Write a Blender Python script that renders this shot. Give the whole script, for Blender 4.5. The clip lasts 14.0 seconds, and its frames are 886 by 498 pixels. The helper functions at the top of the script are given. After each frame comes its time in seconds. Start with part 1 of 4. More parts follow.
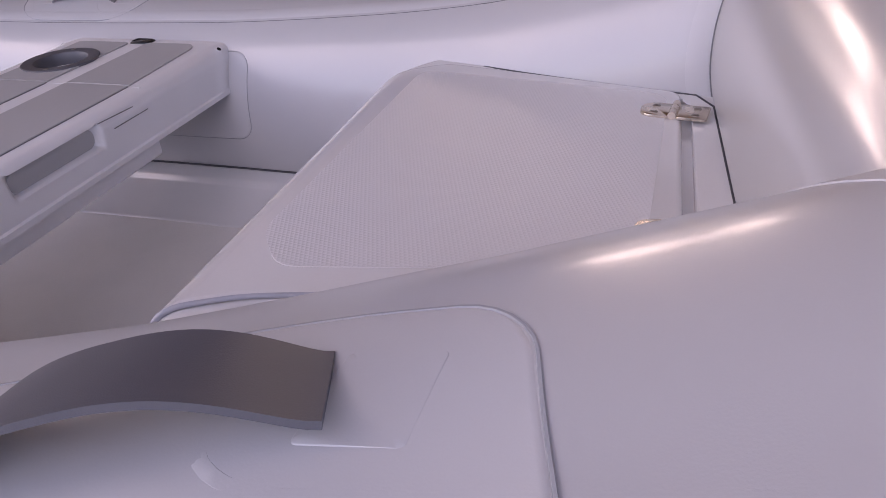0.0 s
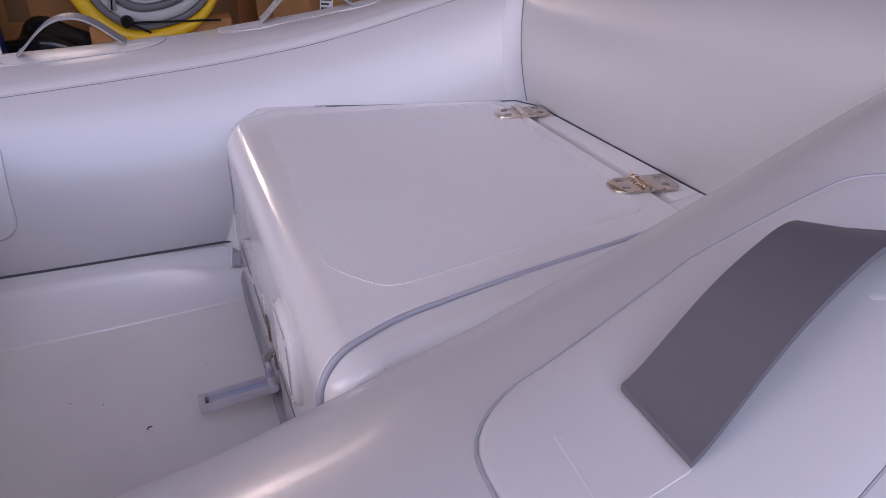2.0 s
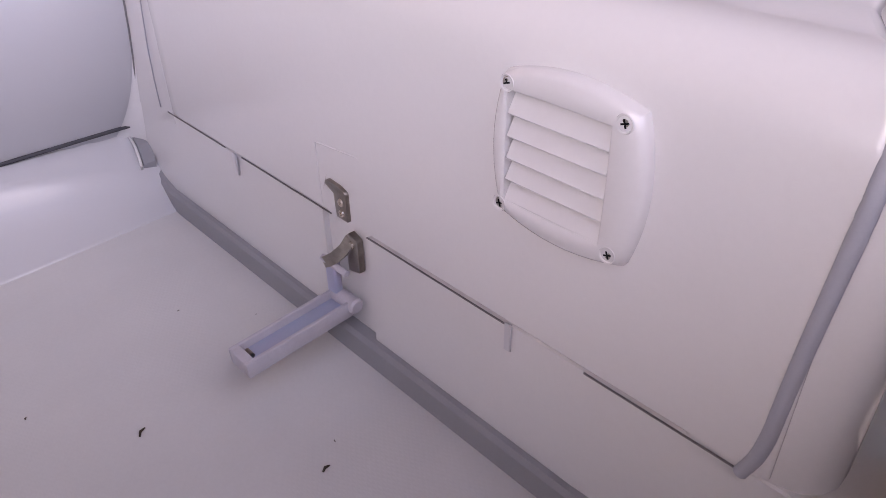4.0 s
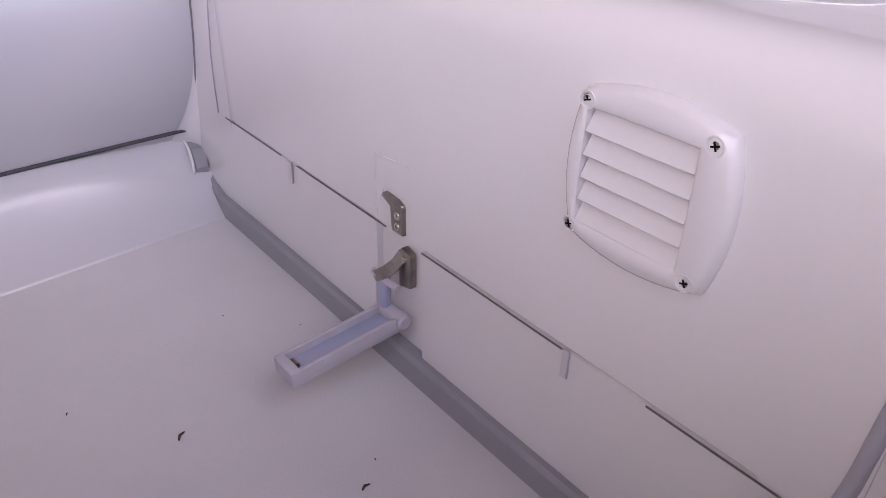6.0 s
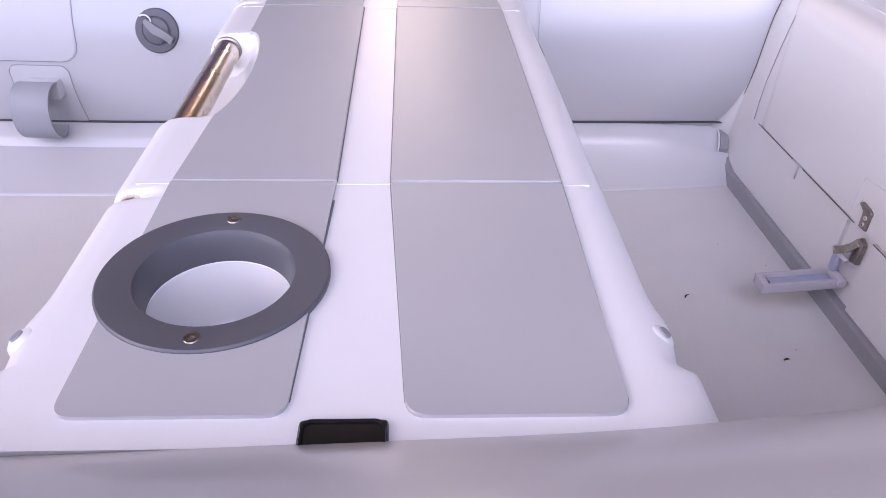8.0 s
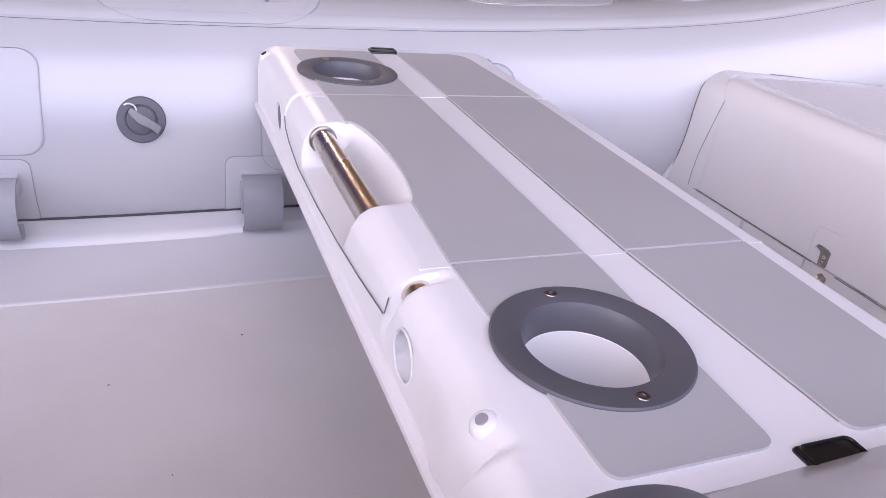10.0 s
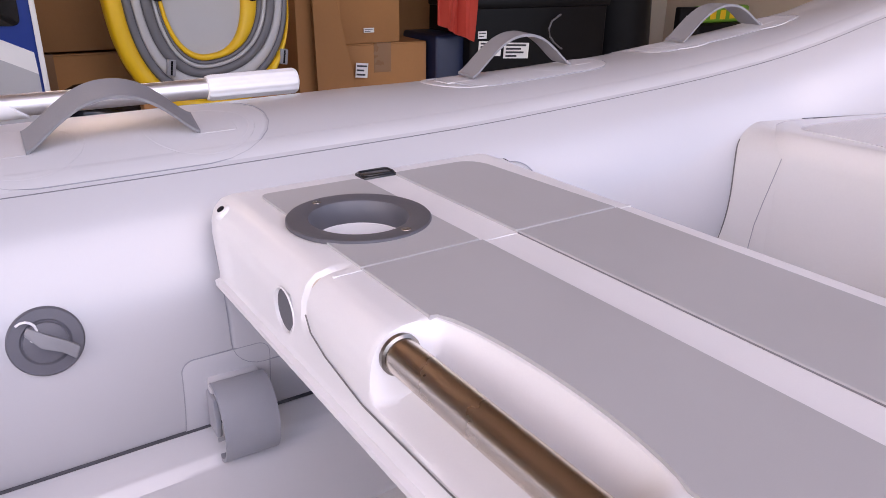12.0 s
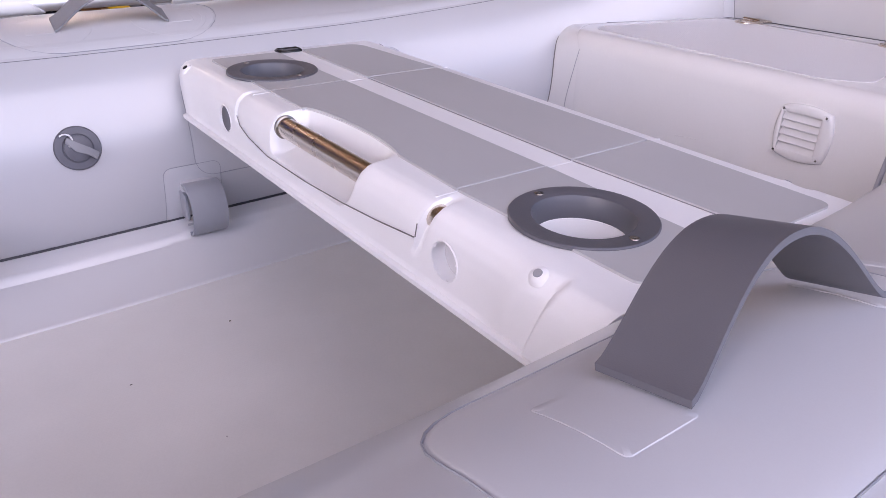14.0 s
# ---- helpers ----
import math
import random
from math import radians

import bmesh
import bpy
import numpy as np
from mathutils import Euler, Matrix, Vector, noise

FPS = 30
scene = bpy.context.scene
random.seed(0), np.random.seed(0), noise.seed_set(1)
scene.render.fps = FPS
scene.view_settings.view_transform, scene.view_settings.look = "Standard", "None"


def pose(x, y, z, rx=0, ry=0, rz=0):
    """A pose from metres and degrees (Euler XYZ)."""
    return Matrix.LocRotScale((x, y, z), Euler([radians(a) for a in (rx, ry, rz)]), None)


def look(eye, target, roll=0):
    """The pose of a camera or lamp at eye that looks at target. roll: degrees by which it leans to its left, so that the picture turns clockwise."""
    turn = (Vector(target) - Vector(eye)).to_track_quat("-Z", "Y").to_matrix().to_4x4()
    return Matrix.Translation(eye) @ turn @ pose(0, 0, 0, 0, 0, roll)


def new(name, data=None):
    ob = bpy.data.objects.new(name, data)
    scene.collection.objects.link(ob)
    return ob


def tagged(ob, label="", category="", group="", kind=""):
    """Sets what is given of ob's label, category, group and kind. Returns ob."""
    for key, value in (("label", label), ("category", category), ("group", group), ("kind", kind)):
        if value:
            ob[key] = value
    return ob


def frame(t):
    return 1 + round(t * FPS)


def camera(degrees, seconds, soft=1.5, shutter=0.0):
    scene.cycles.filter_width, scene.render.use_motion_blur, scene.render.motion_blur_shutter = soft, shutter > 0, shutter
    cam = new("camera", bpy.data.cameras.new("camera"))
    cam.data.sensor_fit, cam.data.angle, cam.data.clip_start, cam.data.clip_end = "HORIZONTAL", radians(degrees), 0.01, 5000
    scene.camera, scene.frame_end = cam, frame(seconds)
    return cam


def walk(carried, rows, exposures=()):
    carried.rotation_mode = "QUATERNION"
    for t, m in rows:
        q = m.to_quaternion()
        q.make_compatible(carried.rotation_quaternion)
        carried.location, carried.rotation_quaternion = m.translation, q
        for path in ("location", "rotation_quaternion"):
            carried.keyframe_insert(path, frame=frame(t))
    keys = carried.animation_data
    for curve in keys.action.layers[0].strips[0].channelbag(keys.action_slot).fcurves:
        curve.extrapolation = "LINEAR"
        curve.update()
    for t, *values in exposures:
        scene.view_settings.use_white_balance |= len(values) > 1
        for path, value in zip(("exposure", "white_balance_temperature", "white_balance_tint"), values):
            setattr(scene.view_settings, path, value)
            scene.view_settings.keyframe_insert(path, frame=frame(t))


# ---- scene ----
cam = camera(62.6, 14.0, 0.5)
PATH = [
    (0.0, (0.924, -0.418, 0.612), (0.290, 1.152, -0.453), -4.6),
    (0.5, (0.7773, -0.3959, 0.608), (0.4148, 1.2694, -0.439), -6.8),
    (1, (0.6484, -0.4295, 0.611), (0.6425, 1.2824, -0.422), -4.7),
    (1.5, (0.5564, -0.4877, 0.615), (0.8730, 1.2144, -0.387), -2.0),
    (2, (0.4868, -0.5022, 0.606), (1.0257, 1.1687, -0.352), -0.2),
    (2.5, (0.3873, -0.4036, 0.525), (1.0642, 1.1831, -0.487), -2.1),
    (3, (0.3202, -0.2588, 0.444), (1.1757, 1.1710, -0.663), -4.3),
    (3.5, (0.2974, -0.1796, 0.386), (1.3111, 1.1337, -0.731), -2.2),
    (3.7, (0.2986, -0.1575, 0.369), (1.3532, 1.1302, -0.738), -0.8),
    (5.8, (0.2933, -0.1197, 0.347), (1.3188, 1.2280, -0.716), -0.1),
    (6, (0.2896, -0.1288, 0.352), (1.3024, 1.2394, -0.697), 1.2),
    (6.5, (0.2446, -0.1844, 0.418), (0.9976, 1.3408, -0.634), 1.6),
    (7, (0.1855, -0.2706, 0.467), (0.5175, 1.3661, -0.633), -1.2),
    (7.5, (0.1173, -0.3510, 0.491), (0.2174, 1.2775, -0.665), -0.7),
    (8, (0.0556, -0.4172, 0.52), (0.0973, 1.2203, -0.629), 2.0),
    (8.5, (0.0170, -0.4596, 0.523), (0.1090, 1.2287, -0.544), 5.1),
    (8.7, (-0.0016, -0.4712, 0.519), (0.1258, 1.2353, -0.515), 6.2),
    (10.8, (-0.3850, -0.2665, 0.517), (0.5712, 1.2609, -0.352), 5.3),
    (11, (-0.3766, -0.2182, 0.516), (0.6068, 1.3021, -0.332), 4.5),
    (11.5, (-0.3429, -0.0969, 0.495), (0.6527, 1.4488, -0.292), 2.3),
    (12, (-0.3293, -0.0564, 0.487), (0.6625, 1.5102, -0.263), 0.9),
    (12.5, (-0.3366, -0.0747, 0.49), (0.6346, 1.5072, -0.254), -0.1),
    (13, (-0.3727, -0.1870, 0.502), (0.5867, 1.3895, -0.269), 0.8),
    (13.5, (-0.4206, -0.3338, 0.515), (0.5647, 1.1886, -0.328), 1.9),
    (14, (-0.4607, -0.4763, 0.519), (0.5762, 0.9759, -0.385), 1.9),
]
walk(cam, [(t, look(eye, target, roll)) for t, eye, target, roll in PATH],
     exposures=[(0, 0.78, 6680, 34.0), (0.5, 0.86, 6740, 33.5), (1, 0.86, 6640, 32.5), (1.5, 0.81, 6440, 32.5), (2, 0.86, 6390, 32.0), (2.5, 1.00, 6500, 31.5), (3, 1.20, 6600, 31.5), (3.5, 1.38, 6800, 31.5), (6, 1.36, 6760, 32.5), (6.5, 1.48, 6560, 32.0), (7, 1.70, 6490, 32.0), (7.5, 1.61, 6350, 31.5), (8.5, 1.63, 6380, 31.0), (11, 1.44, 6690, 29.5), (12.5, 1.46, 6950, 29.0), (13.5, 1.41, 6610, 29.5), (14, 1.37, 6540, 30.0)])

# ---- light: soft daylight from the open front of the shed ----
world = bpy.data.worlds.new("sky")
scene.world = world
world.use_nodes = True
wn = world.node_tree.nodes
sky = wn.new("ShaderNodeTexSky")
sky.sky_type, sky.sun_disc, sky.sun_elevation, sky.sun_rotation = "NISHITA", False, radians(35), radians(250)
wn["Background"].inputs["Strength"].default_value = 0.15
world.node_tree.links.new(sky.outputs["Color"], wn["Background"].inputs["Color"])


overcast = bpy.data.lights.new("overcast_sun", "SUN")
overcast.energy, overcast.angle, overcast.color = 0.5, radians(45), (1.0, 0.95, 0.90)
sun = new("overcast_sun", overcast)
sun.matrix_world = look((0.25, -1.5, 1.15), (0, 0, 0))


# ---- materials ----
def material(name, colour, rough, vary=0.06, scale=8.0, fine=250.0, bump=0.05, metal=0.0, coat=0.0, depth=0.001, random_tint=0.0):
    m = bpy.data.materials.new(name)
    m.use_nodes = True
    n, link = m.node_tree.nodes, m.node_tree.links.new
    b = n["Principled BSDF"]
    co = n.new("ShaderNodeTexCoord")
    big, small = n.new("ShaderNodeTexNoise"), n.new("ShaderNodeTexNoise")
    big.inputs["Scale"].default_value, big.inputs["Detail"].default_value = scale, 5
    small.inputs["Scale"].default_value, small.inputs["Detail"].default_value = fine, 3
    link(co.outputs["Object"], big.inputs["Vector"]), link(co.outputs["Object"], small.inputs["Vector"])
    mix = n.new("ShaderNodeMix")
    mix.data_type = "RGBA"
    lo, hi = [c * (1 - vary) for c in colour], [min(1, c * (1 + vary)) for c in colour]
    mix.inputs["A"].default_value, mix.inputs["B"].default_value = (*lo, 1), (*hi, 1)
    add = n.new("ShaderNodeMath")
    add.operation = "MULTIPLY_ADD"
    link(small.outputs["Fac"], add.inputs[0])
    add.inputs[1].default_value = 0.35
    shift = n.new("ShaderNodeMath")
    shift.operation = "SUBTRACT"
    link(big.outputs["Fac"], shift.inputs[0])
    shift.inputs[1].default_value = 0.17
    link(shift.outputs[0], add.inputs[2])
    link(add.outputs[0], mix.inputs["Factor"])
    if random_tint:
        info, hsv = n.new("ShaderNodeObjectInfo"), n.new("ShaderNodeHueSaturation")
        ran = n.new("ShaderNodeMapRange")
        link(info.outputs["Random"], ran.inputs["Value"])
        ran.inputs["To Min"].default_value, ran.inputs["To Max"].default_value = 1 - random_tint, 1 + random_tint
        link(ran.outputs["Result"], hsv.inputs["Value"])
        link(mix.outputs["Result"], hsv.inputs["Color"])
        link(hsv.outputs["Color"], b.inputs["Base Color"])
    else:
        link(mix.outputs["Result"], b.inputs["Base Color"])
    rr = n.new("ShaderNodeMapRange")
    link(big.outputs["Fac"], rr.inputs["Value"])
    rr.inputs["To Min"].default_value, rr.inputs["To Max"].default_value = max(0.02, rough - 0.07), min(1, rough + 0.07)
    link(rr.outputs["Result"], b.inputs["Roughness"])
    b.inputs["Metallic"].default_value, b.inputs["Coat Weight"].default_value = metal, coat
    b.inputs["Coat Roughness"].default_value = 0.12
    if bump:
        bp = n.new("ShaderNodeBump")
        bp.inputs["Strength"].default_value, bp.inputs["Distance"].default_value = bump, depth
        link(small.outputs["Fac"], bp.inputs["Height"])
        link(bp.outputs["Normal"], b.inputs["Normal"])
    return m


def add_tread(m, size, strength, depth=0.0008, turn=0.0):
    """A moulded diamond tread: two crossed waves raise the normal."""
    n, link = m.node_tree.nodes, m.node_tree.links.new
    b = n["Principled BSDF"]
    co = n.new("ShaderNodeTexCoord")
    waves = []
    for angle in (turn + 32, turn - 32):
        mp, w = n.new("ShaderNodeMapping"), n.new("ShaderNodeTexWave")
        mp.inputs["Rotation"].default_value[2] = radians(angle)
        w.inputs["Scale"].default_value = 1 / size / 3.2
        w.inputs["Distortion"].default_value = 0.15
        link(co.outputs["Object"], mp.inputs["Vector"]), link(mp.outputs["Vector"], w.inputs["Vector"])
        waves.append(w)
    top = n.new("ShaderNodeMath")
    top.operation = "MAXIMUM"
    link(waves[0].outputs["Fac"], top.inputs[0]), link(waves[1].outputs["Fac"], top.inputs[1])
    bp = n.new("ShaderNodeBump")
    bp.inputs["Strength"].default_value, bp.inputs["Distance"].default_value = strength, depth
    link(top.outputs[0], bp.inputs["Height"])
    link(bp.outputs["Normal"], b.inputs["Normal"])
    return m


PVC = material("grey_pvc", (0.50, 0.50, 0.52), 0.30, 0.05, 3.0, 900, 0.12, depth=0.0004, coat=0.3)
PVC_PATCH = material("grey_pvc_patch", (0.53, 0.53, 0.55), 0.38, 0.05, 5.0, 900, 0.12, depth=0.0004)
GLUE = material("glue_edge", (0.18, 0.18, 0.195), 0.7, 0.2, 40, 400, 0.1)
GAPDARK = material("dark_gap_shade", (0.055, 0.055, 0.065), 0.7, 0.2, 40, 400, 0.1)
GAPGREY = material("shaded_gap", (0.17, 0.16, 0.16), 0.7, 0.2, 40, 400, 0.1)
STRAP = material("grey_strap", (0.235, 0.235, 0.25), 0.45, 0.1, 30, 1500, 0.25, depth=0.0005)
# the same strap darkened for shade on the near tube; also the valve's own tone
SHADED_STRAP_VALVE = material("shaded_strap_dark_valve", (0.115, 0.115, 0.135), 0.45, 0.1, 30, 1500, 0.25, depth=0.0005)
GLOSSBLACK = material("glossy_black_plastic", (0.012, 0.012, 0.013), 0.18, 0.2, 30, 600, 0.03)
PVC.node_tree.nodes["Principled BSDF"].inputs["Specular IOR Level"].default_value = 0.8
CLIP_GREY = material("clip_rubber", (0.33, 0.34, 0.37), 0.5, 0.08, 30, 900, 0.1)
GASKET = material("gasket_rubber", (0.40, 0.41, 0.46), 0.4, 0.08, 30, 900, 0.1)
GEL = material("white_gelcoat", (0.73, 0.72, 0.715), 0.24, 0.05, 5.0, 300, 0.015, coat=0.7)
FLOORGEL = add_tread(material("deck_gelcoat", (0.67, 0.655, 0.64), 0.4, 0.10, 9.0, 300, 0.0), 0.0030, 0.12, 0.0004)
SLOPEGEL = material("slope_gelcoat", (0.60, 0.60, 0.615), 0.3, 0.03, 6.0, 300, 0.01, coat=0.6)
TREAD = add_tread(material("lid_tread", (0.70, 0.69, 0.70), 0.42, 0.04, 7.0, 300, 0.0), 0.0038, 0.4, 0.0007, 8)
PLASTIC = material("white_plastic", (0.80, 0.795, 0.80), 0.36, 0.05, 12, 700, 0.06, depth=0.0004)
PAD = material("grey_eva_pad", (0.45, 0.45, 0.455), 0.38, 0.07, 10, 1400, 0.1, depth=0.0004)
RING = material("charcoal_plastic", (0.105, 0.105, 0.12), 0.42, 0.08, 30, 900, 0.1)
STEEL = material("stainless_steel", (0.70, 0.62, 0.53), 0.27, 0.08, 20, 300, 0.02, metal=1.0)
TARNISH = material("tarnished_steel", (0.34, 0.31, 0.275), 0.33, 0.35, 120, 700, 0.15, metal=1.0)
ALU = material("anodised_aluminium", (0.74, 0.74, 0.76), 0.46, 0.05, 20, 500, 0.02, metal=1.0)
BLACK = material("black_plastic", (0.005, 0.005, 0.006), 0.36, 0.2, 30, 600, 0.05)
BLACK.node_tree.nodes["Principled BSDF"].inputs["Specular IOR Level"].default_value = 0.10
GREYSTRIP = material("grey_rubber_strip", (0.30, 0.30, 0.315), 0.6, 0.08, 20, 600, 0.1)
CARD = material("cardboard", (0.36, 0.165, 0.055), 0.8, 0.12, 5, 120, 0.15, random_tint=0.18)
TAPE = material("packing_tape", (0.25, 0.13, 0.06), 0.3, 0.1, 12, 200, 0.05)
PAPER = material("paper_label", (0.78, 0.77, 0.74), 0.6, 0.04, 20, 300, 0.0)
INK = material("ink", (0.03, 0.03, 0.035), 0.6, 0.1, 30, 300, 0.0)
YELLOW = material("yellow_pvc", (0.74, 0.45, 0.008), 0.42, 0.06, 6, 300, 0.05)
TOYGREY = material("mid_grey_pvc", (0.13, 0.13, 0.14), 0.5, 0.06, 6, 300, 0.05)
TOYLIGHT = material("light_grey_pvc", (0.43, 0.43, 0.43), 0.5, 0.06, 6, 300, 0.05)
BLUE = material("blue_paint", (0.016, 0.045, 0.24), 0.35, 0.1, 6, 300, 0.03)
NAVY = material("navy_plastic", (0.008, 0.016, 0.05), 0.45, 0.1, 6, 300, 0.03)
RED = material("red_fabric", (0.45, 0.04, 0.02), 0.7, 0.2, 14, 300, 0.2)
GREEN = material("green_plastic", (0.12, 0.30, 0.02), 0.4, 0.15, 20, 300, 0.05)
PLASTER = material("cream_wall", (0.50, 0.42, 0.33), 0.85, 0.06, 2.5, 90, 0.2)
CONCRETE = material("garage_concrete", (0.40, 0.33, 0.26), 0.8, 0.15, 2.5, 90, 0.3, depth=0.002)
ROOFWOOD = material("brown_boards", (0.34, 0.23, 0.15), 0.7, 0.15, 3, 60, 0.2)
DIRT = material("dark_dirt", (0.05, 0.035, 0.025), 0.9, 0.3, 200, 900, 0.2)

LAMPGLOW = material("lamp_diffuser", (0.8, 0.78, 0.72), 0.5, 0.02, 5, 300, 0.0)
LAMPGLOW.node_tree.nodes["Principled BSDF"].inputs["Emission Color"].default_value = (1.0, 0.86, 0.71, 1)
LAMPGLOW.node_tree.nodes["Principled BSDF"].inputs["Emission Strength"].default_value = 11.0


# ---- building helpers ----
def part(name, bm, mat, parent=None, label="", smooth=True):
    bmesh.ops.recalc_face_normals(bm, faces=bm.faces)
    for f in bm.faces:
        f.smooth = smooth
    me = bpy.data.meshes.new(name)
    bm.to_mesh(me)
    bm.free()
    me.materials.append(mat)
    if smooth:
        me.set_sharp_from_angle(angle=radians(38))
    ob = new(name, me)
    if parent is not None:
        ob.parent = parent
        ob.matrix_parent_inverse = Matrix.Translation(-parent.location)
    if label:
        tagged(ob, label)
    return ob


def thing(name, label, category, group="", kind="", at=(0, 0, 0)):
    ob = tagged(new(name), label, category, group, kind)
    ob.location = at
    return ob


def inset(points, ds):
    """A convex polygon, counter-clockwise, with side i (from point i to the next) moved in by ds[i]."""
    k, lines = len(points), []
    for i in range(k):
        a, b = Vector(points[i]), Vector(points[(i + 1) % k])
        u = (b - a).normalized()
        lines.append((a + Vector((-u.y, u.x)) * ds[i], u))
    out = []
    for i in range(k):
        (p, u), (q, v) = lines[i - 1], lines[i]
        den = u.x * v.y - u.y * v.x
        w = q - p
        out.append(tuple(p + u * ((w.x * v.y - w.y * v.x) / den)))
    return out


def soft_block(points, radii, z0, z1, rs, steps=6, rounds=8):
    """A plan polygon pulled up to z1; side i has a quarter-round of radius rs[i] at its top."""
    bm, rings, big = bmesh.new(), [], max(rs)
    heights = [z0] + [z1 - big + big * math.sin(math.pi / 2 * i / rounds) for i in range(rounds + 1)]
    for z in heights:
        ds = []
        for r in rs:
            up = z - (z1 - r)
            ds.append(0.0 if up <= 0 else r - math.sqrt(max(0.0, r * r - up * up)))
        ring = round_corners(inset(points, ds), [max(0.004, q - 0.5 * max(ds)) for q in radii], steps)
        rings.append([bm.verts.new((x, y, z)) for x, y in ring])
    for a, b in zip(rings, rings[1:]):
        for i in range(len(a)):
            bm.faces.new((a[i], a[(i + 1) % len(a)], b[(i + 1) % len(a)], b[i]))
    bm.faces.new(rings[0]), bm.faces.new(rings[-1])
    return bm


def prism(outline, z0, z1, bevel=0.0, segments=3, bm=None, m=None):
    """A plan outline (x, y) pulled up from z0 to z1, its top edge rounded."""
    own = bmesh.new()
    low = [own.verts.new((x, y, z0)) for x, y in outline]
    top = [own.verts.new((x, y, z1)) for x, y in outline]
    own.faces.new(low[::-1])
    cap = own.faces.new(top)
    k = len(outline)
    for i in range(k):
        own.faces.new((low[i], low[(i + 1) % k], top[(i + 1) % k], top[i]))
    if bevel:
        bmesh.ops.bevel(own, geom=list(cap.edges), offset=bevel, segments=segments, affect="EDGES", profile=0.5)
    if m is not None:
        own.transform(m)
    if bm is None:
        return own
    tmp = bpy.data.meshes.new("tmp")
    own.to_mesh(tmp)
    own.free()
    bm.from_mesh(tmp)
    bpy.data.meshes.remove(tmp)
    return bm


def rounded(x0, y0, x1, y1, r, steps=5, corners=(1, 1, 1, 1)):
    """A rectangle with rounded corners, counter-clockwise from the lower left one."""
    out = []
    for use, cx, cy, a0 in zip(corners, (x0 + r, x1 - r, x1 - r, x0 + r), (y0 + r, y0 + r, y1 - r, y1 - r), (180, 270, 0, 90)):
        sx, sy = (x0, x1, x1, x0)[(180, 270, 0, 90).index(a0)], (y0, y0, y1, y1)[(180, 270, 0, 90).index(a0)]
        if not use:
            out.append((sx, sy))
            continue
        for i in range(steps + 1):
            a = radians(a0 + 90 * i / steps)
            out.append((cx + r * math.cos(a), cy + r * math.sin(a)))
    return out


def round_corners(points, radii, steps=5):
    """A polygon with each corner rounded by its own radius."""
    out, k = [], len(points)
    for i, (p, r) in enumerate(zip(points, radii)):
        p, a, b = Vector(p), Vector(points[i - 1]), Vector(points[(i + 1) % k])
        if r <= 0:
            out.append(tuple(p))
            continue
        u, v = (a - p).normalized(), (b - p).normalized()
        s, e = p + u * r, p + v * r
        for j in range(steps + 1):
            t = j / steps
            out.append(tuple((1 - t) ** 2 * s + 2 * t * (1 - t) * p + t * t * e))
    return out


def lathe(profile, steps=48, m=None):
    """A profile of (radius, height) turned about z."""
    bm = bmesh.new()
    rings = [[bm.verts.new((r * math.cos(2 * math.pi * i / steps), r * math.sin(2 * math.pi * i / steps), z)) for i in range(steps)] for r, z in profile]
    for a, b in zip(rings, rings[1:]):
        for i in range(steps):
            j = (i + 1) % steps
            bm.faces.new((a[i], a[j], b[j], b[i]))
    bmesh.ops.remove_doubles(bm, verts=bm.verts, dist=1e-6)
    if m is not None:
        bm.transform(m)
    return bm


def pipe(points, radius, steps=14, closed_ends=True):
    bm, rings = bmesh.new(), []
    pts = [Vector(p) for p in points]
    up = Vector((0.03, 0.02, 1)).normalized()
    for i, p in enumerate(pts):
        t = (pts[min(i + 1, len(pts) - 1)] - pts[max(i - 1, 0)]).normalized()
        u = t.cross(up)
        u = u.normalized() if u.length > 1e-4 else Vector((1, 0, 0))
        v = t.cross(u)
        r = radius[i] if isinstance(radius, (list, tuple)) else radius
        rings.append([bm.verts.new(p + r * (math.cos(2 * math.pi * k / steps) * u + math.sin(2 * math.pi * k / steps) * v)) for k in range(steps)])
    for a, b in zip(rings, rings[1:]):
        for i in range(steps):
            bm.faces.new((a[i], a[(i + 1) % steps], b[(i + 1) % steps], b[i]))
    if closed_ends:
        bm.faces.new(rings[0]), bm.faces.new(rings[-1])
    return bm


def box(x0, y0, z0, x1, y1, z1, bevel=0.0, segments=2, m=None):
    bm = bmesh.new()
    bmesh.ops.create_cube(bm, size=1, matrix=Matrix.LocRotScale(((x0 + x1) / 2, (y0 + y1) / 2, (z0 + z1) / 2), None, (x1 - x0, y1 - y0, z1 - z0)))
    if bevel:
        bmesh.ops.bevel(bm, geom=list(bm.edges), offset=bevel, segments=segments, affect="EDGES", profile=0.5)
    if m is not None:
        bm.transform(m)
    return bm


def flowing(points, times):
    """The same line with its corners cut round."""
    pts = [Vector(p) for p in points]
    for _ in range(times):
        mids = [q for a, b in zip(pts, pts[1:]) for q in (a.lerp(b, 0.25), a.lerp(b, 0.75))]
        pts = [pts[0]] + mids + [pts[-1]]
    return pts


